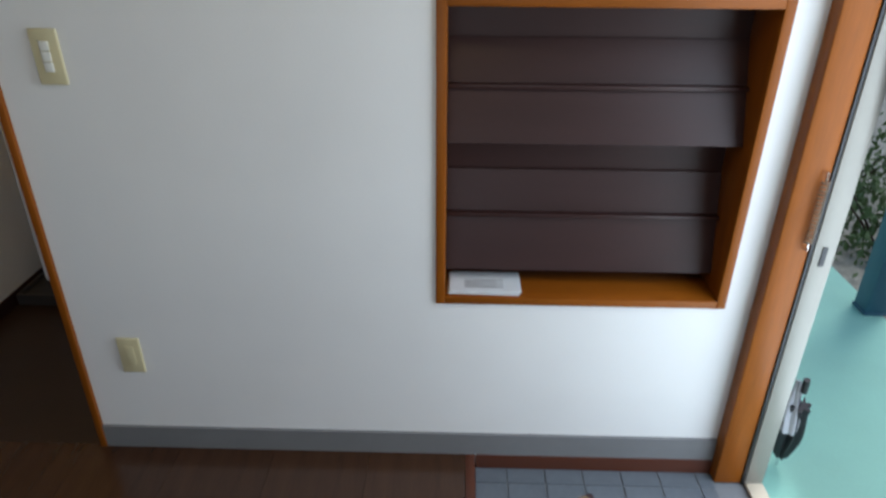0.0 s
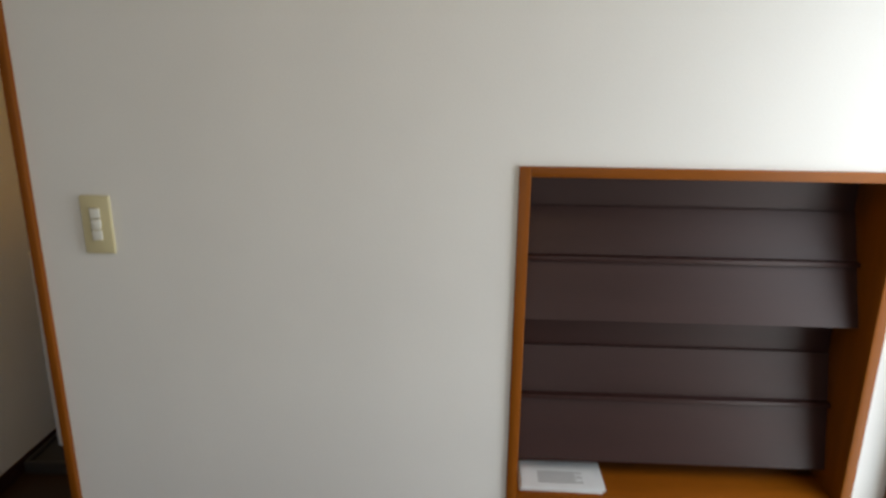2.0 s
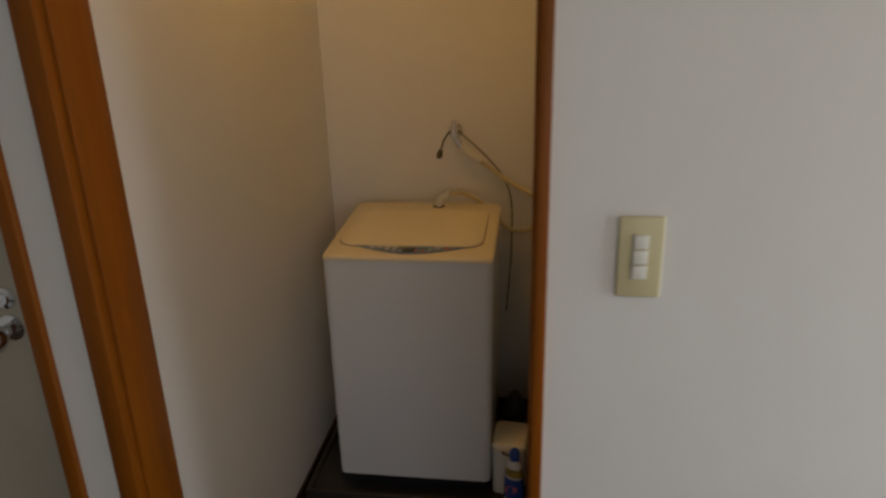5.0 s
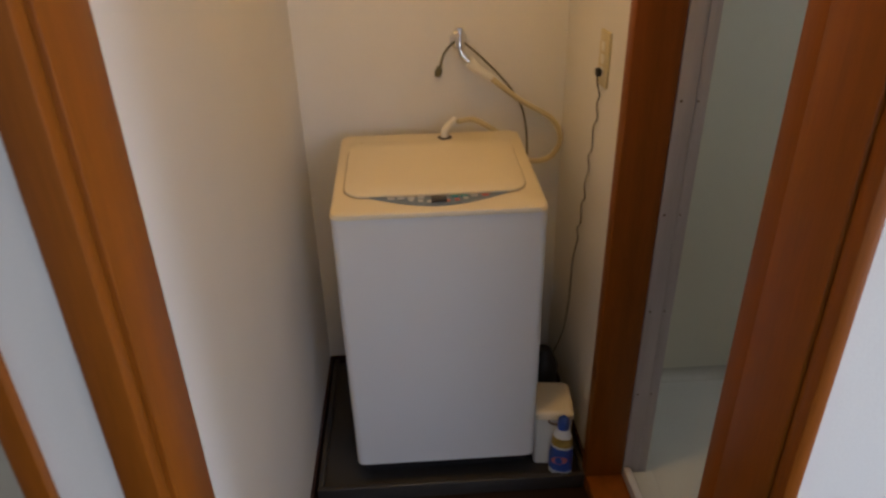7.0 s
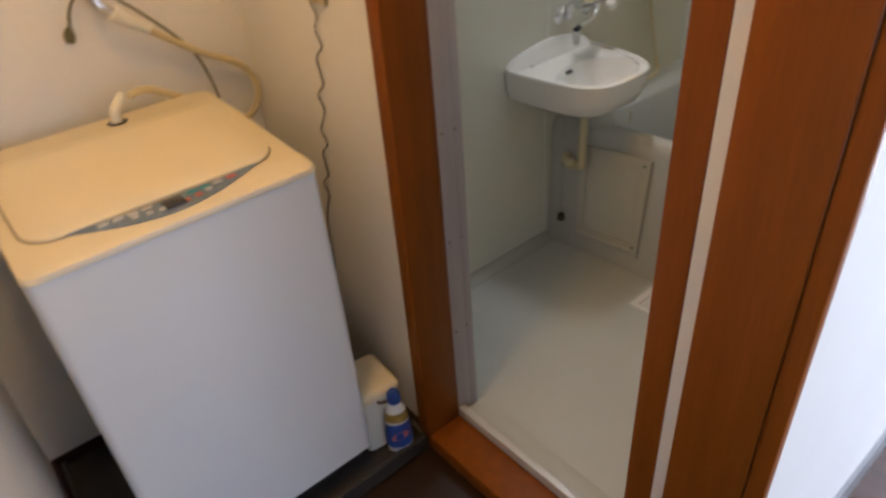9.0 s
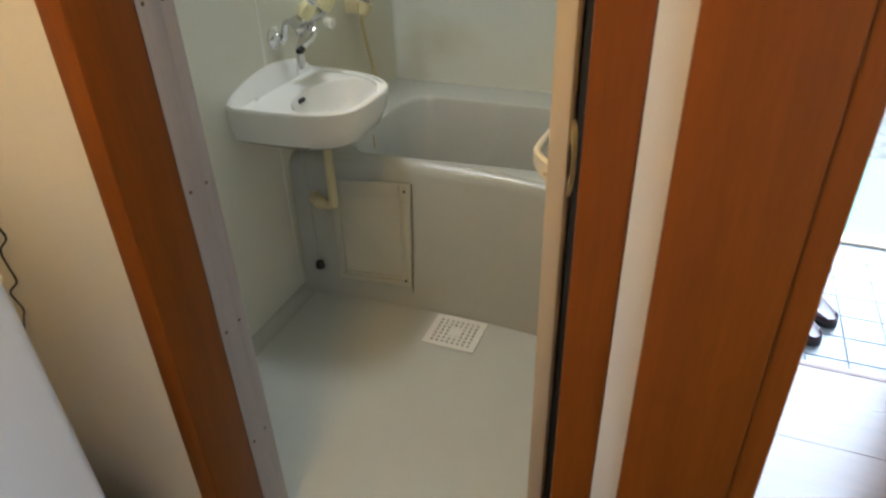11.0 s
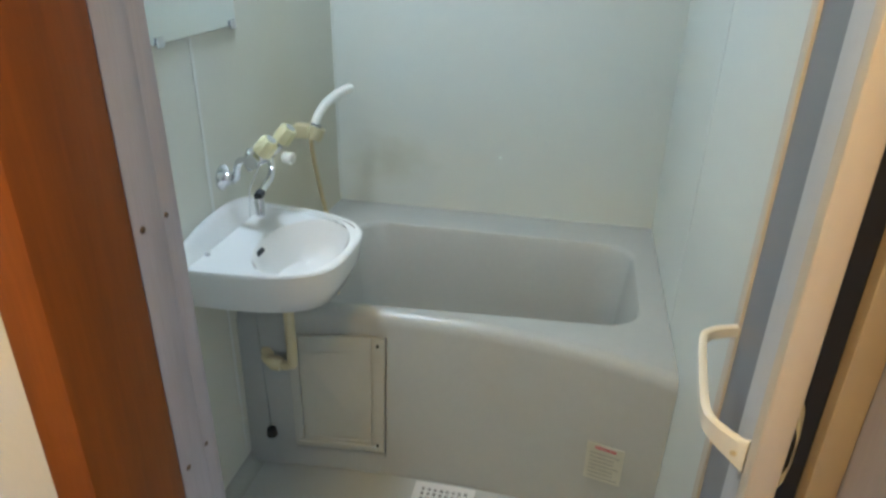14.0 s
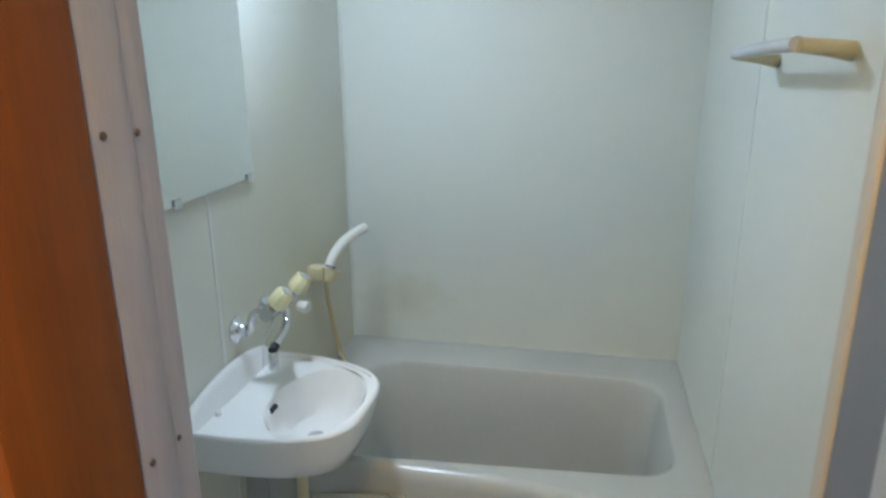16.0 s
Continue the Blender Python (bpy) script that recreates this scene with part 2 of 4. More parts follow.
# alcove and bathroom shell
structure("wall_alcove_west", [(-1.0, -0.90, 0.12, 1.44, 0, CEIL)], wallpaper, "white wallpaper in the laundry alcove")
structure("wall_alcove_north", [(-1.0, 0.03, 1.44, 1.56, 0, CEIL)], wallpaper, "white wallpaper behind the washing machine")
structure("wall_alcove_east", [(-0.085, 0.03, 0.844, 1.44, 0, CEIL), (-0.085, 0.03, 0.12, 0.157, 0, CEIL), (-0.085, 0.03, 0.157, 0.844, 2.031, CEIL)], wallpaper, "white wallpaper beside the bathroom door")
structure("trim_strip", [(-0.105, -0.0855, 0.1256, 0.156, 0, 2.03)], wallpaper, "narrow white wall strip between two wooden door frames")
structure("wall_bath_north", [(0.03, 1.70, 1.233, 1.31, 0, 2.1)], bath_panel_north, "off-white bathroom wall panel")
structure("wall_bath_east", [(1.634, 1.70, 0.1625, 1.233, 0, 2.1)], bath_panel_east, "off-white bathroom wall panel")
structure("wall_bath_south", [(0.03, 1.634, 0.1625, 0.168, 0, 2.1)], bath_panel, "off-white bathroom wall panel")
structure("wall_bath_west", [(0.03, 0.075, 0.844, 1.233, 0, 2.1), (0.03, 0.085, 0.168, 0.844, 2.001, 2.1)], bath_panel, "off-white bathroom wall panel")
structure("ceiling_bath", [(0.03, 1.70, 0.1625, 1.31, 2.1, 2.14)], bath_panel, "white bathroom ceiling")
structure("floor_bath", [(0.0755, 1.634, 0.168, 1.233, -0.06, BATH)], bath_floor_mat, "pale grey resin bathroom floor")
structure("floor", [(-2.52, 1.045, -2.92, 0.0, -0.10, 0.0)], floor_wood, "dark brown wooden hall floor")
structure("floor_alcove", [(-1.0, -0.10, 0.0, 1.44, -0.10, -0.002)], floor_dark, "dark brown floor of the laundry alcove")
structure("step_edge", [(1.045, 1.075, -2.8, 0, -0.10, 0.004)], wood_dark, "dark wooden edge of the raised floor", 0.004)
structure("floor_entrance", [(1.075, 1.95, -2.8, 0.0, -0.12, GEN - 0.004)], grout, "grey tiled entrance floor")
structure("baseboard", [(OX1 + 0.001, 1.825, -0.010, 0.0, 0.004, 0.086)], grey_vinyl, "grey vinyl skirting board")
structure("baseboard_trim", [(1.08, 1.825, -0.012, 0.0, GEN, 0.004)], wood_dark, "dark red wooden strip under the skirting")

# ---- outside ----
structure("terrace", [(1.95, 2.95, -5, 5, -0.30, -0.10)], terrace_green, "pale green painted terrace floor")
structure("ground", [(2.95, 60, -60, 60, -0.4, -0.16)], gravel, "gravel and weeds beyond the terrace")


# ---- framed openings ----
def jamb_frame(name, x0, x1, left, right, depth, label):
    """A wooden frame lining an opening in the hall wall: stiles with a proud front strip, and a head."""
    fr = thing(name, (x0, 0, 0), label, "door frame", kind="structure")
    part("stile", merged(block(x0, x0 + left, -0.014, 0.012, 0, 2.03, 0.003), block(x0, x0 + left + 0.006, 0.0125, depth, 0, 2.03, 0.003)), wood_trim, fr, smooth=True)
    part("stile", merged(block(x1 - right, x1, -0.014, 0.012, 0, 2.03, 0.003), block(x1 - right - 0.005, x1, 0.0125, 0.125, 0, 2.03, 0.003)), wood_trim, fr, smooth=True)
    part("head", block(x0 + left, x1 - right, -0.012, depth, 1.99, 2.028, 0.003), wood_flat, fr, smooth=True)
    return fr


jamb_frame("door_frame_1", OX0, OX1, 0.041, 0.020, 0.1195, "reddish-brown stained wooden frame round the alcove opening")
jamb_frame("door_frame_2", KX0, KX1, 0.03, 0.03, 0.10, "reddish-brown stained wooden frame of a closed side door")

side_door = thing("door_1", (-1.4, 0.03, 0), "closed pale beige flush side door with a metal knob", "door", kind="structure")
part("leaf", block(KX0 + 0.03, KX1 - 0.03, 0.02, 0.055, 0.004, 1.988, 0.002), door_beige, side_door, smooth=True)
part("knob", turned([(0, 0.026), (0.004, 0.026), (0.008, 0.012), (0.03, 0.011), (0.036, 0.022), (0.05, 0.028), (0.064, 0.025), (0.07, 0.012)], (-1.092, 0.02, 1.055), (0, -1, 0)), chrome, side_door, "dull chrome door knob", True)
part("escutcheon", turned([(0, 0.022), (0.004, 0.021), (0.006, 0.012), (0.009, 0.010)], (-1.092, 0.02, 1.115), (0, -1, 0)), chrome, side_door, "", True)

rust = material("rusty_steel", (0.22, 0.16, 0.11), 0.5, metal=0.6, vary=0.4, scale=60)
# bathroom doorway: wooden lining, then a pale metal frame
bath_frame = thing("door_frame_3", (-0.1, 0.5, 0), "reddish-brown wooden lining of the bathroom doorway", "door frame", kind="structure")
part("stile", block(-0.104, 0.006, 0.802, 0.8435, 0, 2.03, 0.005), wood_trim, bath_frame, smooth=True)
part("stile", merged(block(-0.107, -0.0855, 0.1565, 0.206, 0, 2.03, 0.004), block(-0.0854, -0.060, 0.1575, 0.196, 0, 2.03, 0.002)), wood_trim, bath_frame, smooth=True)
part("head", block(-0.098, 0.006, 0.2065, 0.8015, 1.99, 2.028, 0.003), wood_trim, bath_frame, smooth=True)
part("sill", block(-0.102, 0.006, 0.2065, 0.8015, 0, 0.052, 0.006), wood_trim, bath_frame, "worn orange-brown wooden door sill", True)
metal_frame = thing("door_frame_4", (0.05, 0.5, 0), "pale grey metal frame of the bathroom folding door", "door frame", kind="structure")
part("jamb", merged(block(0.0065, 0.0505, 0.804, 0.8435, 0.0, 2.0, 0.002), block(0.051, 0.0780, 0.8065, 0.8435, 0.0, 2.0, 0.002)), jamb_metal, metal_frame, smooth=True)
part("jamb", block(-0.0595, 0.0940, 0.165, 0.196, 0.0, 2.0, 0.002), jamb_metal, metal_frame, smooth=True)
part("jamb_lining", block(0.030, 0.0935, 0.1965, 0.221, 0.0525, 1.985, 0.002), tan_metal, metal_frame, "tan metal jamb lining", True)
part("seal", block(0.044, 0.0935, 0.2215, 0.2390, 0.0525, 1.985, 0.001), black_plastic, metal_frame, "black rubber door seal")
part("threshold", block(0.0065, 0.0275, 0.1965, 0.8035, 0.0, 0.076, 0.002), aluminium, metal_frame, "pale metal threshold strip", True)
part("groove", block(0.0277, 0.0315, 0.1965, 0.8035, 0.0, 0.066), black_plastic, metal_frame, "black groove strip behind the threshold")
part("track", block(0.0317, 0.0935, 0.1965, 0.8035, 0.0, 0.052, 0.001), bath_floor_mat, metal_frame, "grey resin track", True)
part("head", block(0.0065, 0.093, 0.1965, 0.8035, 1.986, 2.0, 0.002), aluminium, metal_frame, smooth=True)
for z in (0.34, 0.61, 0.88, 1.152, 1.406, 1.66):
    part("screw", turned([(0, 0.0032), (0.0012, 0.003), (0.0018, 0.002)], (0.018, 0.804, z + 0.004), (0, -1, 0), 10), rust, metal_frame)
    part("screw", turned([(0, 0.0027), (0.0012, 0.0025), (0.0018, 0.0015)], (0.057, 0.8063, z + 0.002), (0, -1, 0), 10), rust, metal_frame)

# entrance doorway
entry = thing("door_frame_5", (1.85, -0.45, GEN), "orange-brown wooden frame of the open entrance doorway", "door frame", kind="structure")
part("stile", block(1.826, 1.908, -0.052, -0.0005, GEN, 2.05, 0.004), wood_trim, entry, smooth=True)
part("stile", block(1.826, 1.908, -0.932, -0.880, GEN, 2.05, 0.004), wood_trim, entry, smooth=True)
part("head", block(1.828, 1.906, -0.8795, -0.0525, 2.0, 2.048, 0.003), wood_trim, entry, smooth=True)
part("jamb", merged(block(1.9085, 1.916, -0.047, 0.0, GEN, 2.05), block(1.9165, 1.972, -0.060, 0.0, GEN, 2.05, 0.002)), alu_door, entry, "beige metal door jamb", True)
part("gasket", block(1.9085, 1.9160, -0.056, -0.0475, GEN, 2.05), black_plastic, entry)
part("jamb", block(1.9165, 1.972, -0.932, -0.872, GEN, 2.05, 0.002), alu_cream, entry, smooth=True)
part("strike_plate", block(1.936, 1.950, -0.0625, -0.0602, 0.735, 0.790, 0.001), black_plastic, entry)
part("threshold", block(1.918, 1.972, -0.8715, -0.0605, GEN, GEN + 0.012, 0.002), alu_cream, entry, smooth=True)
coil = [(1.893 + 0.009 * math.cos(a), -0.064 + 0.009 * math.sin(a), 0.80 + 0.17 * a / (2 * math.pi * 17)) for a in (2 * math.pi * k / 10 for k in range(171))]
spring = thing("door_spring", (1.893, -0.053, 0.79), "rusty coil spring hooked on the entrance door frame", "spring")
part("coil", tube(coil, 0.0020, 6, smooth=False), rust, spring, smooth=True)
part("hook", tube([(1.893, -0.050, 0.990), (1.893, -0.064, 0.990), (1.893, -0.064, 0.968)], 0.003, 8), chrome, spring, smooth=True)
part("hook", tube([(1.893, -0.050, 0.784), (1.893, -0.064, 0.784), (1.893, -0.064, 0.802)], 0.003, 8), chrome, spring, smooth=True)


# ---- hall things ----
def wall_plate(name, x0, z0, label, group=""):
    t = thing(name, (x0 + 0.034, 0, z0), label, "switch" if "switch" in name else "socket")
    part("plate", block(x0, x0 + 0.068, -0.009, -0.0005, z0, z0 + (0.131 if "switch" in name else 0.123), 0.004, 3), plate_cream, t, smooth=True)
    return t


sw = wall_plate("light_switch", 0.0, 1.165, "cream plastic wall plate with three white rocker switches")
for k in range(3):
    part("rocker", block(0.023, 0.045, -0.0135, -0.0092, 1.197 + 0.0245 * k, 1.2195 + 0.0245 * k, 0.0018), switch_white, sw, smooth=True)
part("surround", block(0.0212, 0.0226, -0.0102, -0.0092, 1.195, 1.270), grey_vinyl, sw)
so = wall_plate("wall_socket", 0.012, 0.302, "cream plastic socket plate low on the white wall")
part("insert", block(0.033, 0.060, -0.0112, -0.0092, 0.330, 0.397, 0.001), plate_cream, so, smooth=True)

niche = thing("shoe_rack", (1.35, 0.05, NZ0), "dark brown wooden shoe rack recessed in the wall, nearly empty", "shoe rack")
FW = 0.025
part("frame_side", block(NX0, NX0 + FW, -0.008, ND, NZ0, NZ1, 0.002), wood_trim, niche, "orange-brown stained frame board", True)
part("frame_side", block(NX1 - FW, NX1, -0.008, ND, NZ0, NZ1, 0.002), wood_trim, niche, smooth=True)
part("frame_top", block(NX0 + FW, NX1 - FW, -0.008, ND, NZ1 - 0.022, NZ1, 0.002), wood_flat, niche, smooth=True)
part("frame_bottom", block(NX0 + FW, NX1 - FW, -0.008, ND, NZ0, NZ0 + 0.022, 0.002), wood_flat, niche, smooth=True)
part("back_panel", block(NX0, NX1, ND + 0.0003, ND + 0.0025, NZ0, NZ1), shelf_wood, niche)


def sloped_shelf(y0, z0, y1, z1):
    d = Vector((0, y1 - y0, z1 - z0))
    m = Matrix.Translation((0, y0, z0)) @ Matrix.Rotation(math.atan2(d.z, d.y), 4, "X")
    bm = bmesh.new()
    box(bm, NX0 + FW + 0.001, NX1 - FW - 0.001, 0, d.length, -0.009, 0.0, m)
    return bm


for (yb, zb, yt, zt, yl, zl) in ((0.048, 1.016, 0.142, 1.262, 0.088, 1.158), (0.072, 0.634, 0.142, 0.912, 0.100, 0.800)):
    shelf = part("shelf", sloped_shelf(yb, zb, yt, zt), shelf_wood, niche, "sloping dark shelf board", True)
    lip = (zl - zb) / (zt - zb) * (yt - yb) + yb
    part("heel_rail", block(NX0 + FW + 0.001, NX1 - FW - 0.001, lip - 0.020, lip + 0.002, zl - 0.011, zl, 0.002), shelf_wood, niche, smooth=True)
papers = thing("paper_stack", (1.08, 0.06, NZ0 + 0.022), "small stack of white printed papers in the rack", "papers")
for k in range(4):
    bm = bmesh.new()
    box(bm, -0.100, 0.100, -0.056, 0.056, 0, 0.0022)
    bmesh.ops.transform(bm, matrix=pose(1.083 + 0.002 * k, 0.064, NZ0 + 0.0222 + 0.0027 * k, 0, 0, (-1.5, 1.0, -0.5, 0.6)[k]), verts=bm.verts)
    part("sheet", bm, paper_white, papers)
for k in range(5):
    part("print_line", block(1.03, 1.14 - 0.02 * (k % 2), 0.030 + 0.010 * k, 0.0335 + 0.010 * k, NZ0 + 0.0328, NZ0 + 0.0332), grey_vinyl, papers)

leather = material("brown_leather", (0.045, 0.018, 0.022), 0.32, vary=0.3, scale=20, bump=0.1)
insole = material("shoe_insole", (0.20, 0.13, 0.07), 0.7, vary=0.2)


def shoe(x, y, z, turn):
    """A low leather shoe, toe along +y, built at the origin and then set down."""
    m = pose(x, y, z, 0, 0, turn)
    root = thing("shoe", (x, y, z), "dark brown leather lace-up deck shoe on the entrance floor", "shoe", "pair of shoes")

    def outline(s, grow, h):
        pts = []
        for k in range(28):
            a = 2 * math.pi * k / 28
            ly = math.sin(a)
            w = 0.040 + 0.010 * max(0, math.sin(1.4 * ly + 0.6)) if ly > -0.2 else 0.038
            pts.append(m @ Vector((math.copysign(abs(math.cos(a)) ** 0.8, math.cos(a)) * (w + grow) * s, 0.135 * ly * (1 if s == 1 else 0.97), h(ly))))
        return pts

    part("sole", loft([outline(1, 0, lambda v: 0), outline(1, 0.003, lambda v: 0.004), outline(1, 0.003, lambda v: 0.018), outline(1, -0.002, lambda v: 0.020)]), black_plastic, root, smooth=True)
    top = lambda v: 0.058 - 0.010 * v if v < 0.15 else 0.058 - 0.034 * (v - 0.15)
    rings = [outline(1, -0.002, lambda v: 0.0205), outline(0.99, 0.001, lambda v: 0.035), outline(0.86, 0, lambda v: top(v) - 0.006), outline(0.70, 0, top), outline(0.60, 0, lambda v: top(v) - 0.002)]
    part("upper", loft(rings, True, True), leather, root, smooth=True)
    bm = loft([[m @ Vector((0.026 * math.cos(a), -0.052 + 0.062 * math.sin(a), 0.0595 - 0.007 * math.sin(a) + h)) for a in (2 * math.pi * k / 20 for k in range(20))] for h in (0.0, 0.0015)])
    part("insole", bm, insole, root, smooth=True)
    for k in range(3):
        yy = 0.020 + 0.016 * k
        part("lace", tube([m @ Vector((-0.018, yy, 0.0535 - 0.1 * yy)), m @ Vector((0, yy + 0.004, 0.064 - 0.12 * yy)), m @ Vector((0.018, yy, 0.0535 - 0.1 * yy))], 0.002, 6, 4), leather, root, smooth=True)
    return root


shoe(1.322, -0.262, GEN + 0.001, 133)
shoe(1.437, -0.319, GEN + 0.001, 131)

# ---- outside things ----
post = thing("veranda_post", (2.92, 1.06, -0.10), "dark teal painted square veranda post", "post")
part("shaft", block(2.87, 2.97, 1.01, 1.11, -0.085, 2.6, 0.004), teal_paint, post, smooth=True)
part("foot", block(2.866, 2.974, 1.006, 1.114, -0.10, -0.085, 0.003), teal_paint, post, smooth=True)
umb = thing("umbrella", (2.08, 0.06, -0.10), "folded black umbrella with grey fabric leaning by the door", "umbrella")
cloth = material("black_umbrella_cloth", (0.02, 0.02, 0.025), 0.6, vary=0.3, bump=0.2)
cloth_grey = material("grey_umbrella_cloth", (0.45, 0.46, 0.48), 0.6, vary=0.3, bump=0.2)


def pleated(a, b, r0, r1, folds, sides=36):
    a, b = Vector(a), Vector(b)
    d = (b - a).normalized()
    u = d.orthogonal().normalized()
    v = d.cross(u)
    rings = []
    for i in range(9):
        t = i / 8
        r = (r0 + (r1 - r0) * t) * (0.55 + 0.45 * math.sin(math.pi * min(1, 0.15 + t)))
        rings.append([a + (b - a) * t + (u * math.cos(w) + v * math.sin(w)) * r * (1 + 0.28 * math.sin(folds * w + 1.5 * t)) for w in (2 * math.pi * k / sides for k in range(sides))])
    return loft(rings)


part("canopy", pleated((2.085, 0.075, -0.05), (2.07, 0.035, 0.20), 0.022, 0.05, 7), cloth, umb, smooth=True)
part("canopy_fold", pleated((2.05, 0.02, 0.10), (2.06, 0.06, 0.27), 0.026, 0.014, 5), cloth_grey, umb, smooth=True)
part("tip", tube([(2.088, 0.083, -0.10), (2.085, 0.075, -0.045)], 0.005, 8, smooth=False), chrome, umb)
part("shaft", tube([(2.07, 0.035, 0.18), (2.062, 0.025, 0.27)], 0.005, 8, smooth=False), chrome, umb)
part("handle", tube([(2.063, 0.026, 0.255), (2.060, 0.022, 0.285), (2.058, 0.020, 0.305)], 0.010, 10), black_plastic, umb, smooth=True)

leaf_green = material("bush_leaf", (0.09, 0.15, 0.04), 0.55, vary=0.5, scale=9, bump=0.0)
rng = random.Random(4)
for (bx, by, br, bh, count) in ((3.35, 1.75, 0.38, 0.42, 700), (3.55, 2.6, 0.45, 0.5, 700)):
    bush = thing("shrub", (bx, by, -0.16), "low green shrub beyond the terrace edge", "shrub", "garden shrubs")
    bm = bmesh.new()
    for _ in range(count):
        d = Vector((rng.gauss(0, 1), rng.gauss(0, 1), abs(rng.gauss(0, 0.9)))).normalized() * (rng.uniform(0.35, 1.0) * (1 + 0.25 * math.sin(7 * rng.random())))
        c = Vector((bx + d.x * br, by + d.y * br, -0.14 + d.z * bh))
        s = rng.uniform(0.018, 0.038)
        mm = Matrix.Translation(c) @ Euler((rng.uniform(0, 6), rng.uniform(0, 6), rng.uniform(0, 6))).to_matrix().to_4x4()
        vs = [bm.verts.new(mm @ Vector(p)) for p in ((-s, 0, 0), (0, s * 0.45, s * 0.15), (s, 0, 0), (0, -s * 0.45, s * 0.15))]
        bm.faces.new(vs)
    part("leaves", bm, leaf_green, bush)
    for k in range(6):
        a = k * 1.05
        part("stem", tube([(bx, by, -0.165), (bx + 0.12 * math.cos(a), by + 0.12 * math.sin(a), 0.0), (bx + 0.25 * math.cos(a), by + 0.25 * math.sin(a), 0.14)], lambda t: 0.010 - 0.006 * t, 6, 4), shelf_wood, bush)


# ---- laundry alcove ----
alcove_base = structure("baseboard_alcove", [(-0.9, -0.892, 0.12, 1.44, 0, 0.06), (-0.892, -0.094, 1.432, 1.44, 0, 0.06), (-0.094, -0.0855, 0.844, 1.432, 0, 0.06)], shelf_wood, "dark brown skirting in the laundry alcove")
pan_grey = material("dark_tray_plastic", (0.045, 0.042, 0.040), 0.4, vary=0.2, scale=6)
tray = thing("washer_tray", (-0.5, 1.1, 0), "dark grey drip tray under the washing machine", "tray")
part("tray_floor", block(-0.885, -0.097, 0.822, 1.425, 0.0, 0.035, 0.003), pan_grey, tray, smooth=True)
part("tray_lip", merged(block(-0.885, -0.097, 0.806, 0.8215, 0.0, 0.052, 0.004), block(-0.885, -0.868, 0.8225, 1.425, 0.0355, 0.052, 0.003), block(-0.112, -0.097, 0.8225, 1.425, 0.0355, 0.052, 0.003)), pan_grey, tray, smooth=True)

washer = thing("washing_machine", (-0.52, 1.08, 0.036), "white top-loading washing machine with yellowed cream top", "washing machine")
WX0, WX1, WY0, WY1 = -0.774, -0.241, 0.868, 1.362


def top_z(y):
    return 0.892 + (y - 0.85) * 0.072


def ring_rect(x0, x1, y0, y1, r, z, n=6):
    pts = []
    for cx, cy, a0 in ((x1 - r, y1 - r, 0), (x0 + r, y1 - r, 90), (x0 + r, y0 + r, 180), (x1 - r, y0 + r, 270)):
        for k in range(n + 1):
            a = radians(a0 + 90 * k / n)
            x, y = cx + r * math.cos(a), cy + r * math.sin(a)
            pts.append(Vector((x, y, z(y) if callable(z) else z)))
    return pts


def dense(ring, steps=8):
    """The ring with its long straight sides cut into short steps."""
    out = []
    for a, b in zip(ring, ring[1:] + ring[:1]):
        out.append(a)
        if steps and (b - a).length > 0.12:
            out += [a.lerp(b, k / steps) for k in range(1, steps)]
    return out


body = [ring_rect(WX0 + 0.014, WX1 - 0.014, WY0 - 0.018, WY1, 0.02, 0.100), ring_rect(WX0 + 0.008, WX1 - 0.008, WY0 - 0.025, WY1, 0.022, 0.106),
        ring_rect(WX0 + 0.004, WX1 - 0.004, WY0 - 0.015, WY1, 0.022, 0.50), ring_rect(WX0 + 0.001, WX1 - 0.001, WY0, WY1, 0.022, lambda y: top_z(y) - 0.016)]
part("body", loft(body), machine_white, washer, "glossy white enamelled steel body", True)
part("plinth", loft([ring_rect(WX0 + 0.03, WX1 - 0.03, WY0 - 0.004, WY1 - 0.02, 0.02, 0.062), ring_rect(WX0 + 0.03, WX1 - 0.03, WY0 - 0.004, WY1 - 0.02, 0.02, 0.0995)]), black_plastic, washer, "black plinth", True)
for fx in (WX0 + 0.06, WX1 - 0.06):
    for fy in (WY0 + 0.07, WY1 - 0.06):
        part("foot", turned([(0, 0.022), (0.01, 0.022), (0.012, 0.014), (0.0275, 0.014)], (fx, fy, 0.0355), sides=14), black_plastic, washer, smooth=True)
cap = [ring_rect(WX0, WX1, WY0 - 0.002, WY1, 0.024, lambda y: top_z(y) - 0.0155), ring_rect(WX0 - 0.001, WX1 + 0.001, WY0 - 0.003, WY1, 0.024, lambda y: top_z(y) - 0.012),
       ring_rect(WX0 + 0.002, WX1 - 0.002, WY0, WY1 - 0.002, 0.024, lambda y: top_z(y) - 0.004), ring_rect(WX0 + 0.010, WX1 - 0.010, WY0 + 0.008, WY1 - 0.008, 0.022, top_z)]
part("top_cover", loft(cap), machine_cream, washer, "yellowed cream plastic top", True)
LX0, LX1, LY0, LY1 = -0.744, -0.280, 0.946, 1.282
lid_seam = [ring_rect(LX0 - 0.003, LX1 + 0.003, LY0 - 0.003, LY1 + 0.003, 0.058, lambda y: top_z(y) + d) for d in (0.0003, 0.0008)]
part("lid_gap", loft(lid_seam), seam_brown, washer)
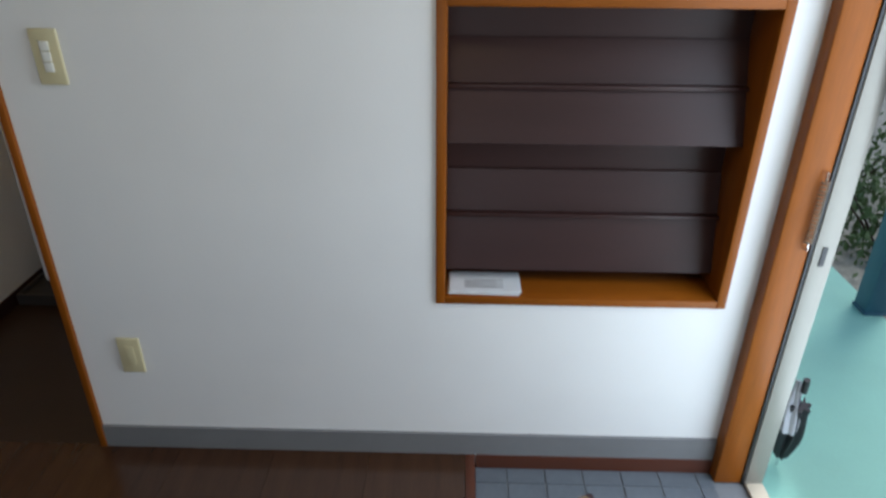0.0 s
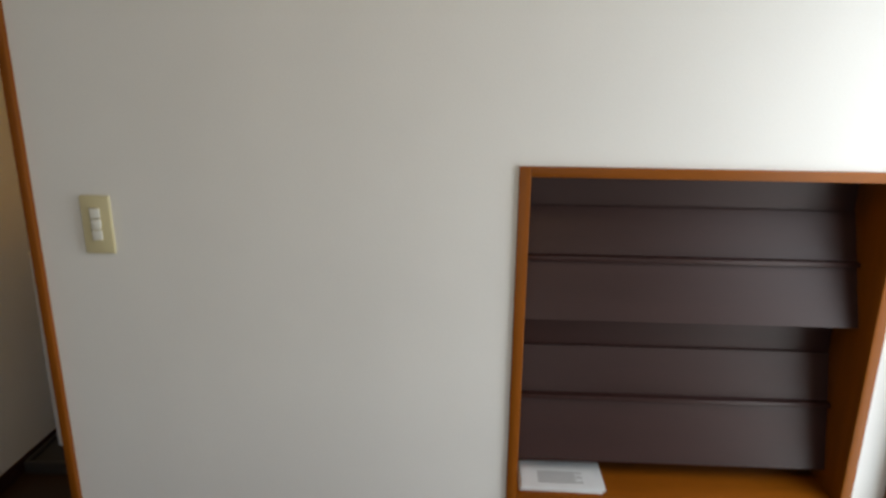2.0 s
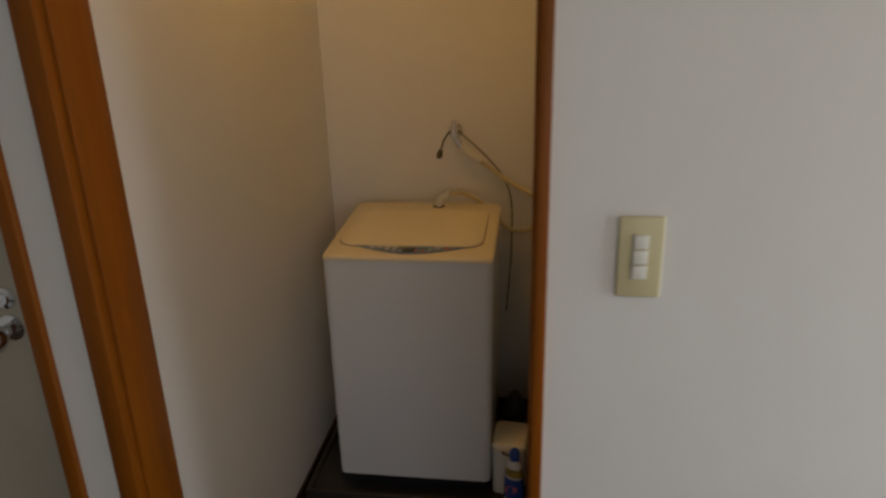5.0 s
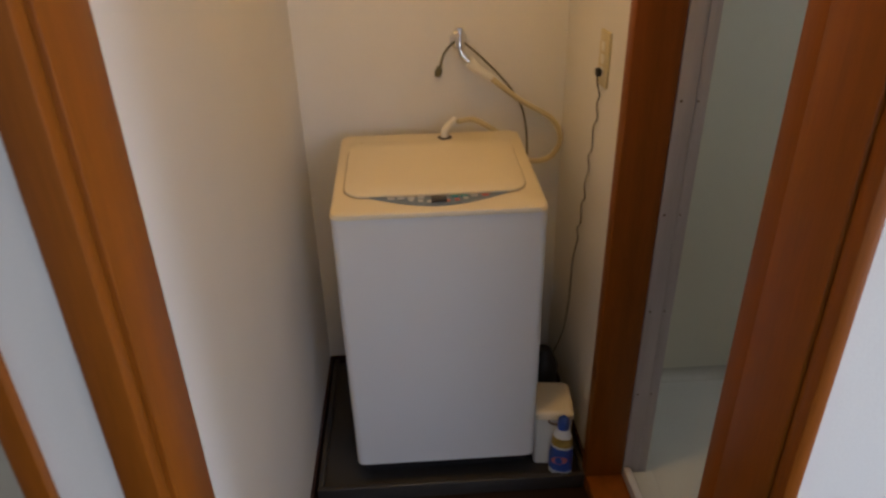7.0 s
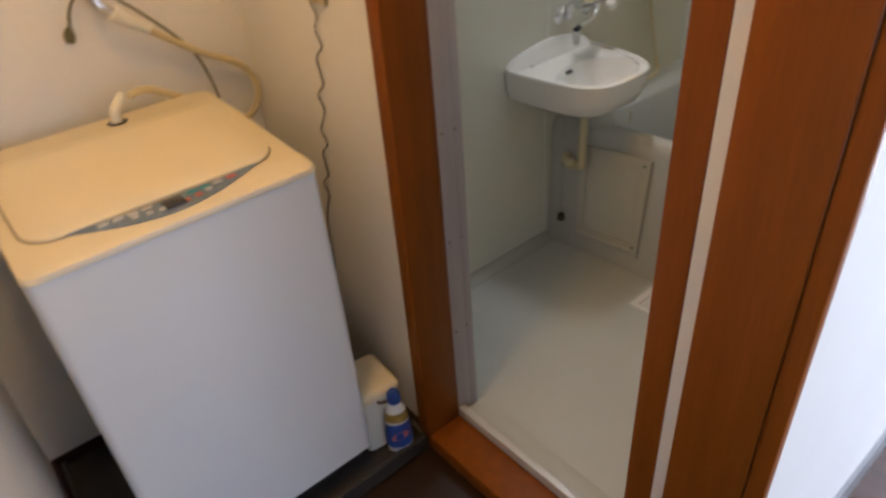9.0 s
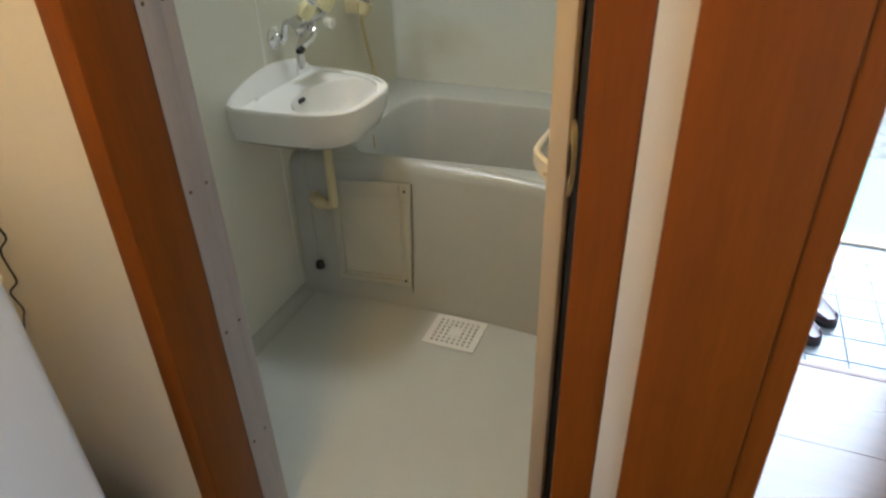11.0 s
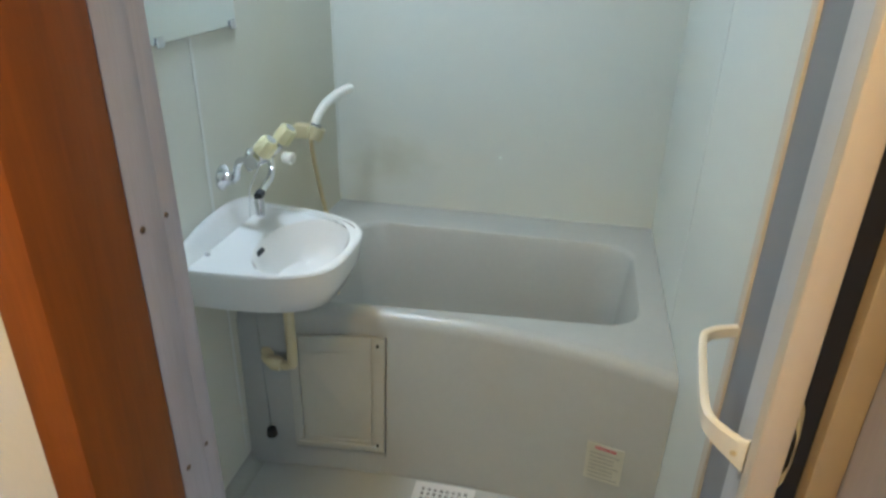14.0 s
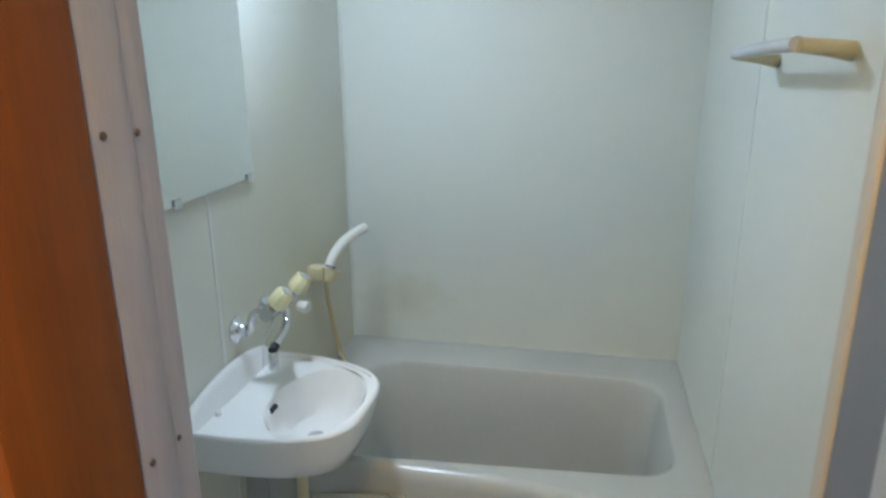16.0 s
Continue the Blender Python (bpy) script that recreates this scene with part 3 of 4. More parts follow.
lid = [ring_rect(LX0, LX1, LY0, LY1, 0.055, lambda y: top_z(y) + 0.001), ring_rect(LX0, LX1, LY0, LY1, 0.055, lambda y: top_z(y) + 0.006), ring_rect(LX0 + 0.004, LX1 - 0.004, LY0 + 0.004, LY1 - 0.004, 0.052, lambda y: top_z(y) + 0.009),
       ring_rect(LX0 + 0.05, LX1 - 0.05, LY0 + 0.05, LY1 - 0.05, 0.03, lambda y: top_z(y) + 0.0115)]
lid_ob = part("lid", loft(lid), machine_cream, washer, "closed cream lid", True)
part("hinge_line", block(LX0 + 0.03, LX1 - 0.03, 1.292, 1.296, top_z(1.294) + 0.0004, top_z(1.294) + 0.0022), pipe_cream, washer)
panel_blue = material("blue_grey_control_panel", (0.20, 0.27, 0.36), 0.3, vary=0.35, scale=30, bump=0.0)
panel_dark = material("dark_display", (0.02, 0.02, 0.03), 0.15, vary=0.1, bump=0.0)
button_grey = material("grey_button", (0.55, 0.57, 0.60), 0.4, vary=0.1)
button_teal = material("teal_button", (0.05, 0.30, 0.36), 0.4, vary=0.1)
button_red = material("red_button", (0.55, 0.16, 0.14), 0.4, vary=0.1)
NC = 20
front, back = [], []
for k in range(NC + 1):
    s = k / NC
    x = -0.682 + 0.352 * s
    front.append((x, 0.946 - 0.056 * math.sin(math.pi * s)))
    back.append((x, 0.949 - 0.010 * math.sin(math.pi * s)))
edge = front + back[::-1]
cp = part("control_panel", loft([[Vector((x, y, top_z(y) + h)) for x, y in edge] for h in (0.0003, 0.003)]), panel_blue, washer, "blue-grey crescent control panel")


def on_panel(name, x0, x1, y0, y1, mat):
    z = top_z((y0 + y1) / 2)
    part(name, block(x0, x1, y0, y1, z + 0.0032, z + 0.0062, 0.0012), mat, cp, smooth=True)


on_panel("display", -0.526, -0.488, 0.900, 0.935, panel_dark)
for k, mat in enumerate((button_grey, button_grey, button_grey, button_grey, button_teal, button_teal, button_grey, button_red)):
    x = (-0.625, -0.600, -0.575, -0.550, -0.468, -0.444, -0.418, -0.390)[k]
    on_panel("button", x - 0.009, x + 0.009, 0.925, 0.937, mat)
for x in (-0.575, -0.552, -0.530, -0.508, -0.486, -0.462, -0.440):
    on_panel("button", x - 0.006, x + 0.006, 0.9020 + 2.5 * (x + 0.5075) ** 2, 0.913 + 2.5 * (x + 0.5075) ** 2, button_red if x > -0.5 and x < -0.45 else button_grey)
ex, ey = -0.466, 1.322
part("inlet_base", turned([(0, 0.022), (0.004, 0.022), (0.005, 0.019)], (ex, ey, top_z(ey) - 0.004)), black_plastic, washer, smooth=True)
part("inlet_elbow", tube([(ex, ey, top_z(ey)), (ex, ey, top_z(ey) + 0.012), (ex + 0.006, ey + 0.006, top_z(ey) + 0.026), (ex + 0.034, ey + 0.034, top_z(ey) + 0.044)], lambda t: 0.0125 - 0.004 * t, 12), switch_white, washer, "white hose elbow", True)

hose_mat = material("yellowed_hose", (0.64, 0.54, 0.31), 0.45, vary=0.15, bump=0.05)
hose = thing("inlet_hose", (-0.36, 1.40, 1.10), "yellowed plastic water hose from tap to washing machine", "hose")
part("connector", tube([(-0.388, 1.385, 1.132), (-0.362, 1.39, 1.108), (-0.318, 1.398, 1.078)], lambda t: 0.017 - 0.006 * t, 14, 4), switch_white, hose, "cream hose connector", True)
part("tube", tube([(-0.325, 1.398, 1.082), (-0.228, 1.405, 1.006), (-0.128, 1.400, 0.945), (-0.099, 1.395, 0.880), (-0.132, 1.392, 0.822), (-0.215, 1.365, 0.83), (-0.290, 1.362, 0.91), (-0.370, 1.358, 0.962), (-0.426, 1.331, 0.969)], 0.0085, 10), hose_mat, hose, smooth=True)

tap = thing("wall_tap", (-0.41, 1.44, 1.17), "chrome wall tap above the washing machine", "tap")
part("flange", turned([(0, 0.026), (0.004, 0.026), (0.010, 0.012), (0.02, 0.011)], (-0.413, 1.4395, 1.186), (0, -1, 0)), chrome, tap, smooth=True)
part("body", merged(tube([(-0.413, 1.425, 1.180), (-0.413, 1.395, 1.180)], 0.013, 12, smooth=False), turned([(0, 0.014), (0.03, 0.014), (0.036, 0.010), (0.05, 0.009)], (-0.413, 1.395, 1.166))), chrome, tap, smooth=True)
part("spout", tube([(-0.413, 1.392, 1.172), (-0.405, 1.388, 1.150), (-0.388, 1.386, 1.132)], 0.010, 12), chrome, tap, smooth=True)
part("handle", merged(block(-0.424, -0.402, 1.384, 1.406, 1.216, 1.226, 0.004), tube([(-0.413, 1.395, 1.214), (-0.413, 1.395, 1.222)], 0.008, 10, smooth=False)), chrome, tap, smooth=True)
wire = thing("earth_wire", (-0.4, 1.42, 1.0), "dull green earth wire hanging from the tap", "wire")
wire_green = material("green_grey_wire", (0.12, 0.11, 0.045), 0.5, vary=0.2)
part("strand", tube([(-0.470, 1.432, 1.105), (-0.455, 1.425, 1.15), (-0.425, 1.405, 1.185), (-0.400, 1.405, 1.183), (-0.300, 1.415, 1.090), (-0.232, 1.415, 1.004), (-0.208, 1.41, 0.93), (-0.203, 1.395, 0.85), (-0.205, 1.38, 0.70), (-0.22, 1.36, 0.5)], 0.0032, 8), wire_green, wire, smooth=True)
part("wire_end", tube([(-0.470, 1.432, 1.110), (-0.478, 1.432, 1.08)], lambda t: 0.006 + 0.005 * math.sin(2.6 * t), 10), wire_green, wire, "frayed taped wire end", True)

socket = thing("wall_socket", (-0.085, 1.036, 1.136), "tall cream double socket beside the washing machine", "socket")
part("plate", block(-0.0935, -0.0855, 1.000, 1.072, 1.136, 1.268, 0.003), plate_cream, socket, smooth=True)
for z in (1.155, 1.185, 1.215):
    part("outlet_face", block(-0.0952, -0.0937, 1.023, 1.049, z + 0.006, z + 0.028, 0.0006), switch_white, socket, smooth=True)
cord = thing("power_cord", (-0.09, 1.04, 1.16), "thin black wavy power cord plugged in the socket", "cord")
part("plug", block(-0.108, -0.0955, 1.025, 1.047, 1.161, 1.179, 0.003), black_plastic, cord, smooth=True)
waves = [(-0.104, 1.036, 1.166), (-0.1, 1.042, 1.140)] + [(-0.0915, 1.044 + 0.11 * k / 17 + 0.013 * math.sin(2.35 * k), 1.11 - 0.030 * k) for k in range(17)] + [(-0.0915, 1.17, 0.56), (-0.0915, 1.18, 0.40), (-0.1, 1.22, 0.24), (-0.14, 1.27, 0.10), (-0.18, 1.33, 0.04)]
part("cable", tube(waves, 0.0018, 8, 6), black_plastic, cord, smooth=True)
black_box = thing("black_bucket", (-0.16, 1.13, 0.036), "dark object standing in the corner behind the container", "bucket")
part("shell", turned([(0, 0.035), (0.20, 0.042), (0.23, 0.030), (0.26, 0.018)], (-0.175, 1.10, 0.036), sides=16), black_plastic, black_box, smooth=True)
box_ob = thing("plastic_container", (-0.19, 0.93, 0.036), "yellowed white plastic box container on the tray", "container")
rot = Matrix.Translation((-0.186, 0.935, 0)) @ Matrix.Rotation(radians(-6), 4, "Z")
bm = loft([[rot @ p for p in ring_rect(-0.056 + i, 0.056 - i, -0.070 + i, 0.070 - i, 0.014, z)] for z, i in ((0.036, 0.008), (0.040, 0.004), (0.215, 0.0))])
part("shell", bm, switch_white, box_ob, smooth=True)
bm = loft([[rot @ p for p in ring_rect(-0.059 + i, 0.059 - i, -0.073 + i, 0.073 - i, 0.016, z)] for z, i in ((0.2155, 0.0), (0.232, 0.0), (0.240, 0.006), (0.242, 0.014))])
part("lid", bm, machine_cream, box_ob, smooth=True)
bottle_white = material("white_bottle", (0.72, 0.76, 0.80), 0.3, vary=0.05, bump=0.0)
bottle_blue = material("blue_label", (0.03, 0.09, 0.42), 0.35, vary=0.3, scale=30, bump=0.0)
bottle_gold = material("gold_label", (0.45, 0.32, 0.07), 0.4, vary=0.5, scale=60, bump=0.0)
label_red = material("pink_red_label", (0.62, 0.18, 0.20), 0.4, vary=0.3, scale=60, bump=0.0)
bottle = thing("detergent_bottle", (-0.168, 0.838, 0.036), "white and blue cleaner bottle with blue cap", "bottle")


def oval(z, a, b):
    return [rotb @ Vector((a * math.cos(t), b * math.sin(t), z)) for t in (2 * math.pi * k / 28 for k in range(28))]


rotb = Matrix.Translation((-0.170, 0.842, 0)) @ Matrix.Rotation(radians(-25), 4, "Z")
part("body", loft([oval(0.0362, 0.030, 0.022), oval(0.040, 0.034, 0.025), oval(0.085, 0.035, 0.026), oval(0.125, 0.033, 0.024), oval(0.150, 0.030, 0.022), oval(0.180, 0.026, 0.020), oval(0.200, 0.017, 0.015), oval(0.205, 0.014, 0.013)]), bottle_white, bottle, smooth=True)
part("label", loft([oval(0.058, 0.0356, 0.0266), oval(0.100, 0.0358, 0.0268), oval(0.140, 0.0325, 0.0240)], False, False), bottle_blue, bottle, "blue wrap label", True)
part("label_top", loft([oval(0.146, 0.0313, 0.0232), oval(0.176, 0.0274, 0.0213)], False, False), bottle_gold, bottle, "", True)
lab = loft([[rotb @ Vector((0.024 * math.cos(t), -0.0272 - d + 0.004 * abs(math.cos(t)), 0.100 + 0.014 * math.sin(t) + 0.006 * math.cos(t))) for t in (2 * math.pi * k / 18 for k in range(18))] for d in (0.0, 0.0006)])
part("badge", lab, label_red, bottle)
part("cap", loft([oval(0.2052, 0.017, 0.016), oval(0.218, 0.018, 0.017), oval(0.236, 0.016, 0.015), oval(0.244, 0.009, 0.009)]), bottle_blue, bottle, "blue plastic cap", True)
part("nozzle", tube([rotb @ Vector((-0.012, -0.002, 0.212)), rotb @ Vector((-0.034, -0.006, 0.216)), rotb @ Vector((-0.042, -0.006, 0.222))], 0.004, 8, 4), insole, bottle, smooth=True)


# ---- bathroom ----
cove = [(1.2326 - 0.036 * (1 - math.sin(a)), BATH + 0.001 + 0.036 * (1 - math.cos(a))) for a in (radians(9 * k) for k in range(11))]
tagged(link("trim_bath_base", loft([[Vector((x, y, z)) for y, z in cove] + [Vector((x, 1.2326, BATH + 0.001))] for x in (0.0755, 0.84)]), tub_grey, True), "grey coved base strip of the bathroom wall", kind="structure")
joint_white = material("pale_joint_strip", (0.75, 0.76, 0.71), 0.35, vary=0.03)
structure("trim_joint_1", [(0.816, 0.826, 1.231, 1.2328, 0.11, 2.1)], joint_white, "pale joint strip between wall panels")
structure("trim_joint_2", [(1.02, 1.028, 0.1682, 0.1695, 0.55, 2.1)], joint_white, "pale joint strip between wall panels")
structure("trim_corner", [(1.628, 1.6337, 1.227, 1.2327, 0.54, 2.1)], bath_panel, "corner bead of the bathroom walls")


def front_top(y):
    u = min(max((y - 0.94) / 0.20, 0.0), 1.0)
    return 0.916 - 0.075 * max(0.0, (0.72 - y) / 0.45) ** 2 - 0.055 * u * u * (3 - 2 * u)


def front_low(y):
    return 0.877 - (0.052 if y < 0.68 else 0.030) * ((y - 0.68) / 0.5) ** 2


TY0, TY1, TX1, TZ = 0.1686, 1.2324, 1.6334, 0.53
tub = thing("bathtub", (1.22, 0.66, BATH), "pale grey resin bathtub with a plain apron", "bathtub")


ys = [TY0 + (TY1 - TY0) * k / 24 for k in range(25)]
rings = []
for y in ys:
    ft, fl, h = front_top(y), front_low(y), TZ
    rings.append([Vector((fl, y, BATH + 0.0005)), Vector((ft - 0.006, y, h - 0.035)), Vector((ft + 0.002, y, h - 0.014)), Vector((ft + 0.012, y, h - 0.004)), Vector((ft + 0.026, y, h)),
                  Vector((ft + 0.028, y, h - 0.02)), Vector((fl + 0.03, y, BATH + 0.0005))])
part("apron", loft(rings), tub_grey, tub, smooth=True)
ca = Vector((1.227, 0.666, 0))


def inner(g, z, r):
    """A level ring of the tub's hollow, its front side swung out towards the washbasin."""
    ring = dense(ring_rect(0.980 + g, 1.474 - g, 0.240 + g, 1.098 - g, max(r - g * 0.4, 0.03), z, 9))
    return [Vector((p.x - 0.075 * (p.y - 0.666) * min(max((1.474 - p.x) / 0.494, 0.0), 1.0), p.y, p.z)) for p in ring]



ref = inner(0, TZ, 0.09)
outer = []
for p in ref:
    d = (p - Vector((ca.x, ca.y, TZ))).normalized()
    t = 5.0
    for lim, c, v in ((TX1, ca.x, d.x), (TY1, ca.y, d.y), (TY0, ca.y, d.y)):
        if abs(v) > 1e-6 and (lim - c) / v > 0:
            t = min(t, (lim - c) / v)
    q = ca + d * t
    for k in range(1, 401):
        w = ca + d * (t * k / 400)
        if w.x <= front_top(min(max(w.y, TY0), TY1)) + 0.026:
            q = w
            break
    outer.append(Vector((q.x, q.y, TZ)))
for cx, cy in ((front_top(TY0) + 0.026, TY0), (front_top(TY1) + 0.026, TY1), (TX1, TY1), (TX1, TY0)):
    k = min(range(len(outer)), key=lambda i: (outer[i] - Vector((cx, cy, TZ))).length)
    outer[k] = Vector((cx, cy, TZ))
basin_rings = [outer, inner(-0.016, TZ + 0.001, 0.10), inner(-0.004, TZ - 0.003, 0.092), inner(0.004, TZ - 0.016, 0.09), inner(0.030, 0.30, 0.09), inner(0.055, 0.12, 0.09), inner(0.090, 0.085, 0.09), inner(0.15, 0.078, 0.06)]
part("basin", loft(basin_rings, False, True), tub_grey, tub, smooth=True)


def on_apron(bm, proud=0.0):
    for v in bm.verts:
        t = min(max((v.co.z - BATH) / (TZ - 0.035 - BATH), 0), 1)
        v.co.x += front_low(v.co.y) + (front_top(v.co.y) - 0.006 - front_low(v.co.y)) * t - proud - 0.002
    return bm


panel_cream = material("cream_inspection_panel", (0.53, 0.525, 0.455), 0.35, vary=0.08)
hatch = thing("inspection_panel", (0.88, 0.99, 0.1), "cream inspection panel screwed to the tub apron", "panel")
py0, py1, pz0, pz1 = 0.857, 1.098, 0.126, 0.470
part("frame", merged(*[on_apron(block(-0.010, -0.001, a, b, c, d, 0.002)) for a, b, c, d in ((py0, py0 + 0.035, pz0, pz1), (py1 - 0.022, py1, pz0, pz1), (py0 + 0.036, py1 - 0.023, pz1 - 0.045, pz1), (py0 + 0.036, py1 - 0.023, pz0, pz0 + 0.03))]), panel_cream, hatch, smooth=True)
part("inset", on_apron(block(-0.006, -0.001, py0 + 0.0365, py1 - 0.0235, pz0 + 0.031, pz1 - 0.046)), panel_cream, hatch)
part("shadow_gap", on_apron(block(-0.004, -0.001, py0 - 0.0022, py0 - 0.0005, pz0 - 0.02, pz1)), grey_vinyl, hatch)
part("ledge", on_apron(block(-0.018, -0.0105, py0 + 0.02, py1 - 0.01, pz0 + 0.006, pz0 + 0.024, 0.003)), panel_cream, hatch, smooth=True)
for sy, sz in ((py0 + 0.018, pz1 - 0.022), (py1 - 0.011, pz1 - 0.03), (py0 + 0.018, pz0 + 0.022)):
    part("screw", on_apron(block(-0.0125, -0.0102, sy - 0.004, sy + 0.004, sz - 0.004, sz + 0.004, 0.001)), black_plastic, hatch)
sticker = thing("warning_label", (0.82, 0.27, 0.17), "white printed notice label with a red heading", "label")
part("sheet", on_apron(block(-0.0022, -0.0006, 0.250, 0.337, 0.178, 0.290)), label_paper, sticker)
part("heading", on_apron(block(-0.0030, -0.0023, 0.268, 0.318, 0.274, 0.282)), label_red, sticker)
for k in range(7):
    part("print_line", on_apron(block(-0.0028, -0.0023, 0.258 + (0.012 if k % 3 else 0), 0.328, 0.186 + 0.012 * k, 0.190 + 0.012 * k)), print_grey, sticker)

grate = thing("drain_grate", (0.775, 0.66, BATH), "white square plastic drain grate in the floor", "drain")
GX, GY, GS = 0.722, 0.604, 0.142
strips = [block(GX, GX + 0.014, GY, GY + GS + 0.02, BATH + 0.0005, BATH + 0.0075), block(GX + GS - 0.014, GX + GS, GY, GY + GS + 0.02, BATH + 0.0005, BATH + 0.0075),
          block(GX + 0.014, GX + GS - 0.014, GY, GY + 0.016, BATH + 0.0005, BATH + 0.0075), block(GX + 0.014, GX + GS - 0.014, GY + GS + 0.004, GY + GS + 0.02, BATH + 0.0005, BATH + 0.0075)]
NXH, NYH = 7, 8
wx, wy = (GS - 0.028) / NXH, (GS - 0.012) / NYH
for k in range(NXH + 1):
    strips.append(block(GX + 0.014 + wx * k - 0.0036, GX + 0.014 + wx * k + 0.0036, GY + 0.016, GY + GS + 0.004, BATH + 0.0005, BATH + 0.0068))
for k in range(NYH + 1):
    strips.append(block(GX + 0.014, GX + GS - 0.014, GY + 0.016 + wy * k - 0.0036, GY + 0.016 + wy * k + 0.0036, BATH + 0.0005, BATH + 0.0071))
part("lattice", merged(*strips), ceramic, grate)
part("centre_plate", block(GX + 0.052, GX + 0.090, GY + 0.062, GY + 0.100, BATH + 0.0012, BATH + 0.0079, 0.001), ceramic, grate, smooth=True)
# thin black sheet on the floor, painted shade of the pit below the lattice
part("sump_shade", block(GX + 0.006, GX + GS - 0.006, GY + 0.006, GY + GS + 0.014, BATH + 0.0001, BATH + 0.0006), black_plastic, grate)

# washbasin
basin = thing("washbasin", (0.81, 1.22, 0.6), "white ceramic wall-hung washbasin with a soap ledge", "washbasin")
SX, SR = 0.812, 0.192


def basin_ring(sx, sy, z, ny=1.2192, lift=0.0):
    pts = []
    for k in range(41):
        a = math.pi + math.pi * k / 40
        c, s = math.cos(a), math.sin(a)
        x = math.copysign(abs(c) ** (0.50 if c < 0 else 0.62), c) * SR * sx
        y = -abs(s) ** (0.62 if c < 0 else 0.85) * 0.335 * sy
        pts.append(Vector((SX + x, ny + y, z)))
    for k in range(1, 12):
        t = k / 12
        pts.append(Vector((SX + SR * sx * (1 - 2 * t), ny, z + lift * math.sin(math.pi * t) ** 0.6)))
    return pts


def bowl_ring(cx, cy, rx, ry, z):
    """Same count of points as basin_ring, round the bowl."""
    pts = []
    for k in range(41):
        a = math.pi + math.pi * k / 40
        pts.append(Vector((cx + rx * math.cos(a), cy + ry * math.sin(a), z)))
    for k in range(1, 12):
        a = math.pi * k / 12
        pts.append(Vector((cx + rx * math.cos(a), cy + ry * math.sin(a), z)))
    return pts


sz = 0.755
outer_rings = [basin_ring(0.30, 0.62, 0.616), basin_ring(0.62, 0.76, 0.626), basin_ring(0.90, 0.92, 0.658), basin_ring(0.975, 0.975, 0.697), basin_ring(1.0, 1.0, sz - 0.012), basin_ring(1.0, 1.0, sz - 0.004), basin_ring(0.985, 0.985, sz)]
rim = [basin_ring(0.95, 0.955, sz, 1.2185), basin_ring(0.925, 0.93, sz - 0.006, 1.205)]
bowl = [bowl_ring(0.800, 1.004, 0.150, 0.100, sz - 0.006), bowl_ring(0.800, 1.004, 0.143, 0.094, sz - 0.018), bowl_ring(SX - 0.006, 1.010, 0.126, 0.083, sz - 0.060), bowl_ring(SX + 0.004, 1.016, 0.085, 0.060, sz - 0.095), bowl_ring(SX + 0.010, 1.025, 0.03, 0.022, sz - 0.108)]
part("bowl", loft(outer_rings + rim + bowl), ceramic, basin, smooth=True)
lip = []
for k in range(33):
    t = k / 32
    x, up = SX + SR * 0.992 * (2 * t - 1), 0.003 + 0.050 * math.sin(math.pi * t) ** 0.60
    lip.append([Vector((x, y, sz - 0.012 + h * (up + 0.012))) for y, h in ((1.2190, 0.0), (1.2190, 0.80), (1.2165, 0.95), (1.2115, 1.0), (1.2055, 0.93), (1.2010, 0.72), (1.1970, 0.45), (1.1900, 0.30), (1.1850, 0.0))])
part("back_rim", loft(lip), ceramic, basin, smooth=True)
part("soap_stud", turned([(0, 0.006), (0.007, 0.006), (0.010, 0.003)], (0.70, 1.178, sz - 0.004), sides=12), ceramic, basin, smooth=True)
slot = block(-0.015, 0.015, -0.006, 0.006, -0.006, 0.006, 0.004)
bmesh.ops.transform(slot, matrix=Matrix.Translation((0.774, 1.0945, sz - 0.022)) @ Matrix.Rotation(radians(-50), 4, "X"), verts=slot.verts)
part("overflow", slot, black_plastic, basin)
part("drain", turned([(0, 0.019), (0.002, 0.019), (0.0025, 0.012)], (SX + 0.010, 1.022, sz - 0.1085), sides=18), chrome, basin, smooth=True)
trap = thing("waste_pipe", (0.82, 1.05, 0.45), "yellowed plastic waste pipe under the washbasin", "pipe")
part("collar", turned([(0, 0.016), (0.004, 0.018), (0.030, 0.019), (0.034, 0.016)], (0.820, 1.063, 0.594), sides=18), pipe_cream, trap, smooth=True)
part("downpipe", tube([(0.820, 1.063, 0.62), (0.820, 1.063, 0.425), (0.821, 1.070, 0.402), (0.823, 1.088, 0.394), (0.828, 1.112, 0.397)], 0.0130, 14, 6), pipe_cream, trap, smooth=True)
part("elbow", tube([(0.822, 1.096, 0.395), (0.824, 1.124, 0.400), (0.834, 1.140, 0.405), (0.890, 1.150, 0.410)], lambda t: 0.0165 + 0.003 * math.sin(9 * t), 14, 6), pipe_cream, trap, smooth=True)
plug = thing("sink_plug", (0.85, 1.16, 0.15), "black rubber plug hanging on a bead chain", "plug")
part("stopper", turned([(0, 0.012), (0.004, 0.015), (0.024, 0.012), (0.028, 0.006)], (0.818, 1.142, 0.160), sides=14), black_plastic, plug, smooth=True)
part("chain", tube([(0.818, 1.142, 0.185), (0.825, 1.150, 0.40), (0.852, 1.17, 0.66)], 0.0016, 6, 4), chrome, plug)

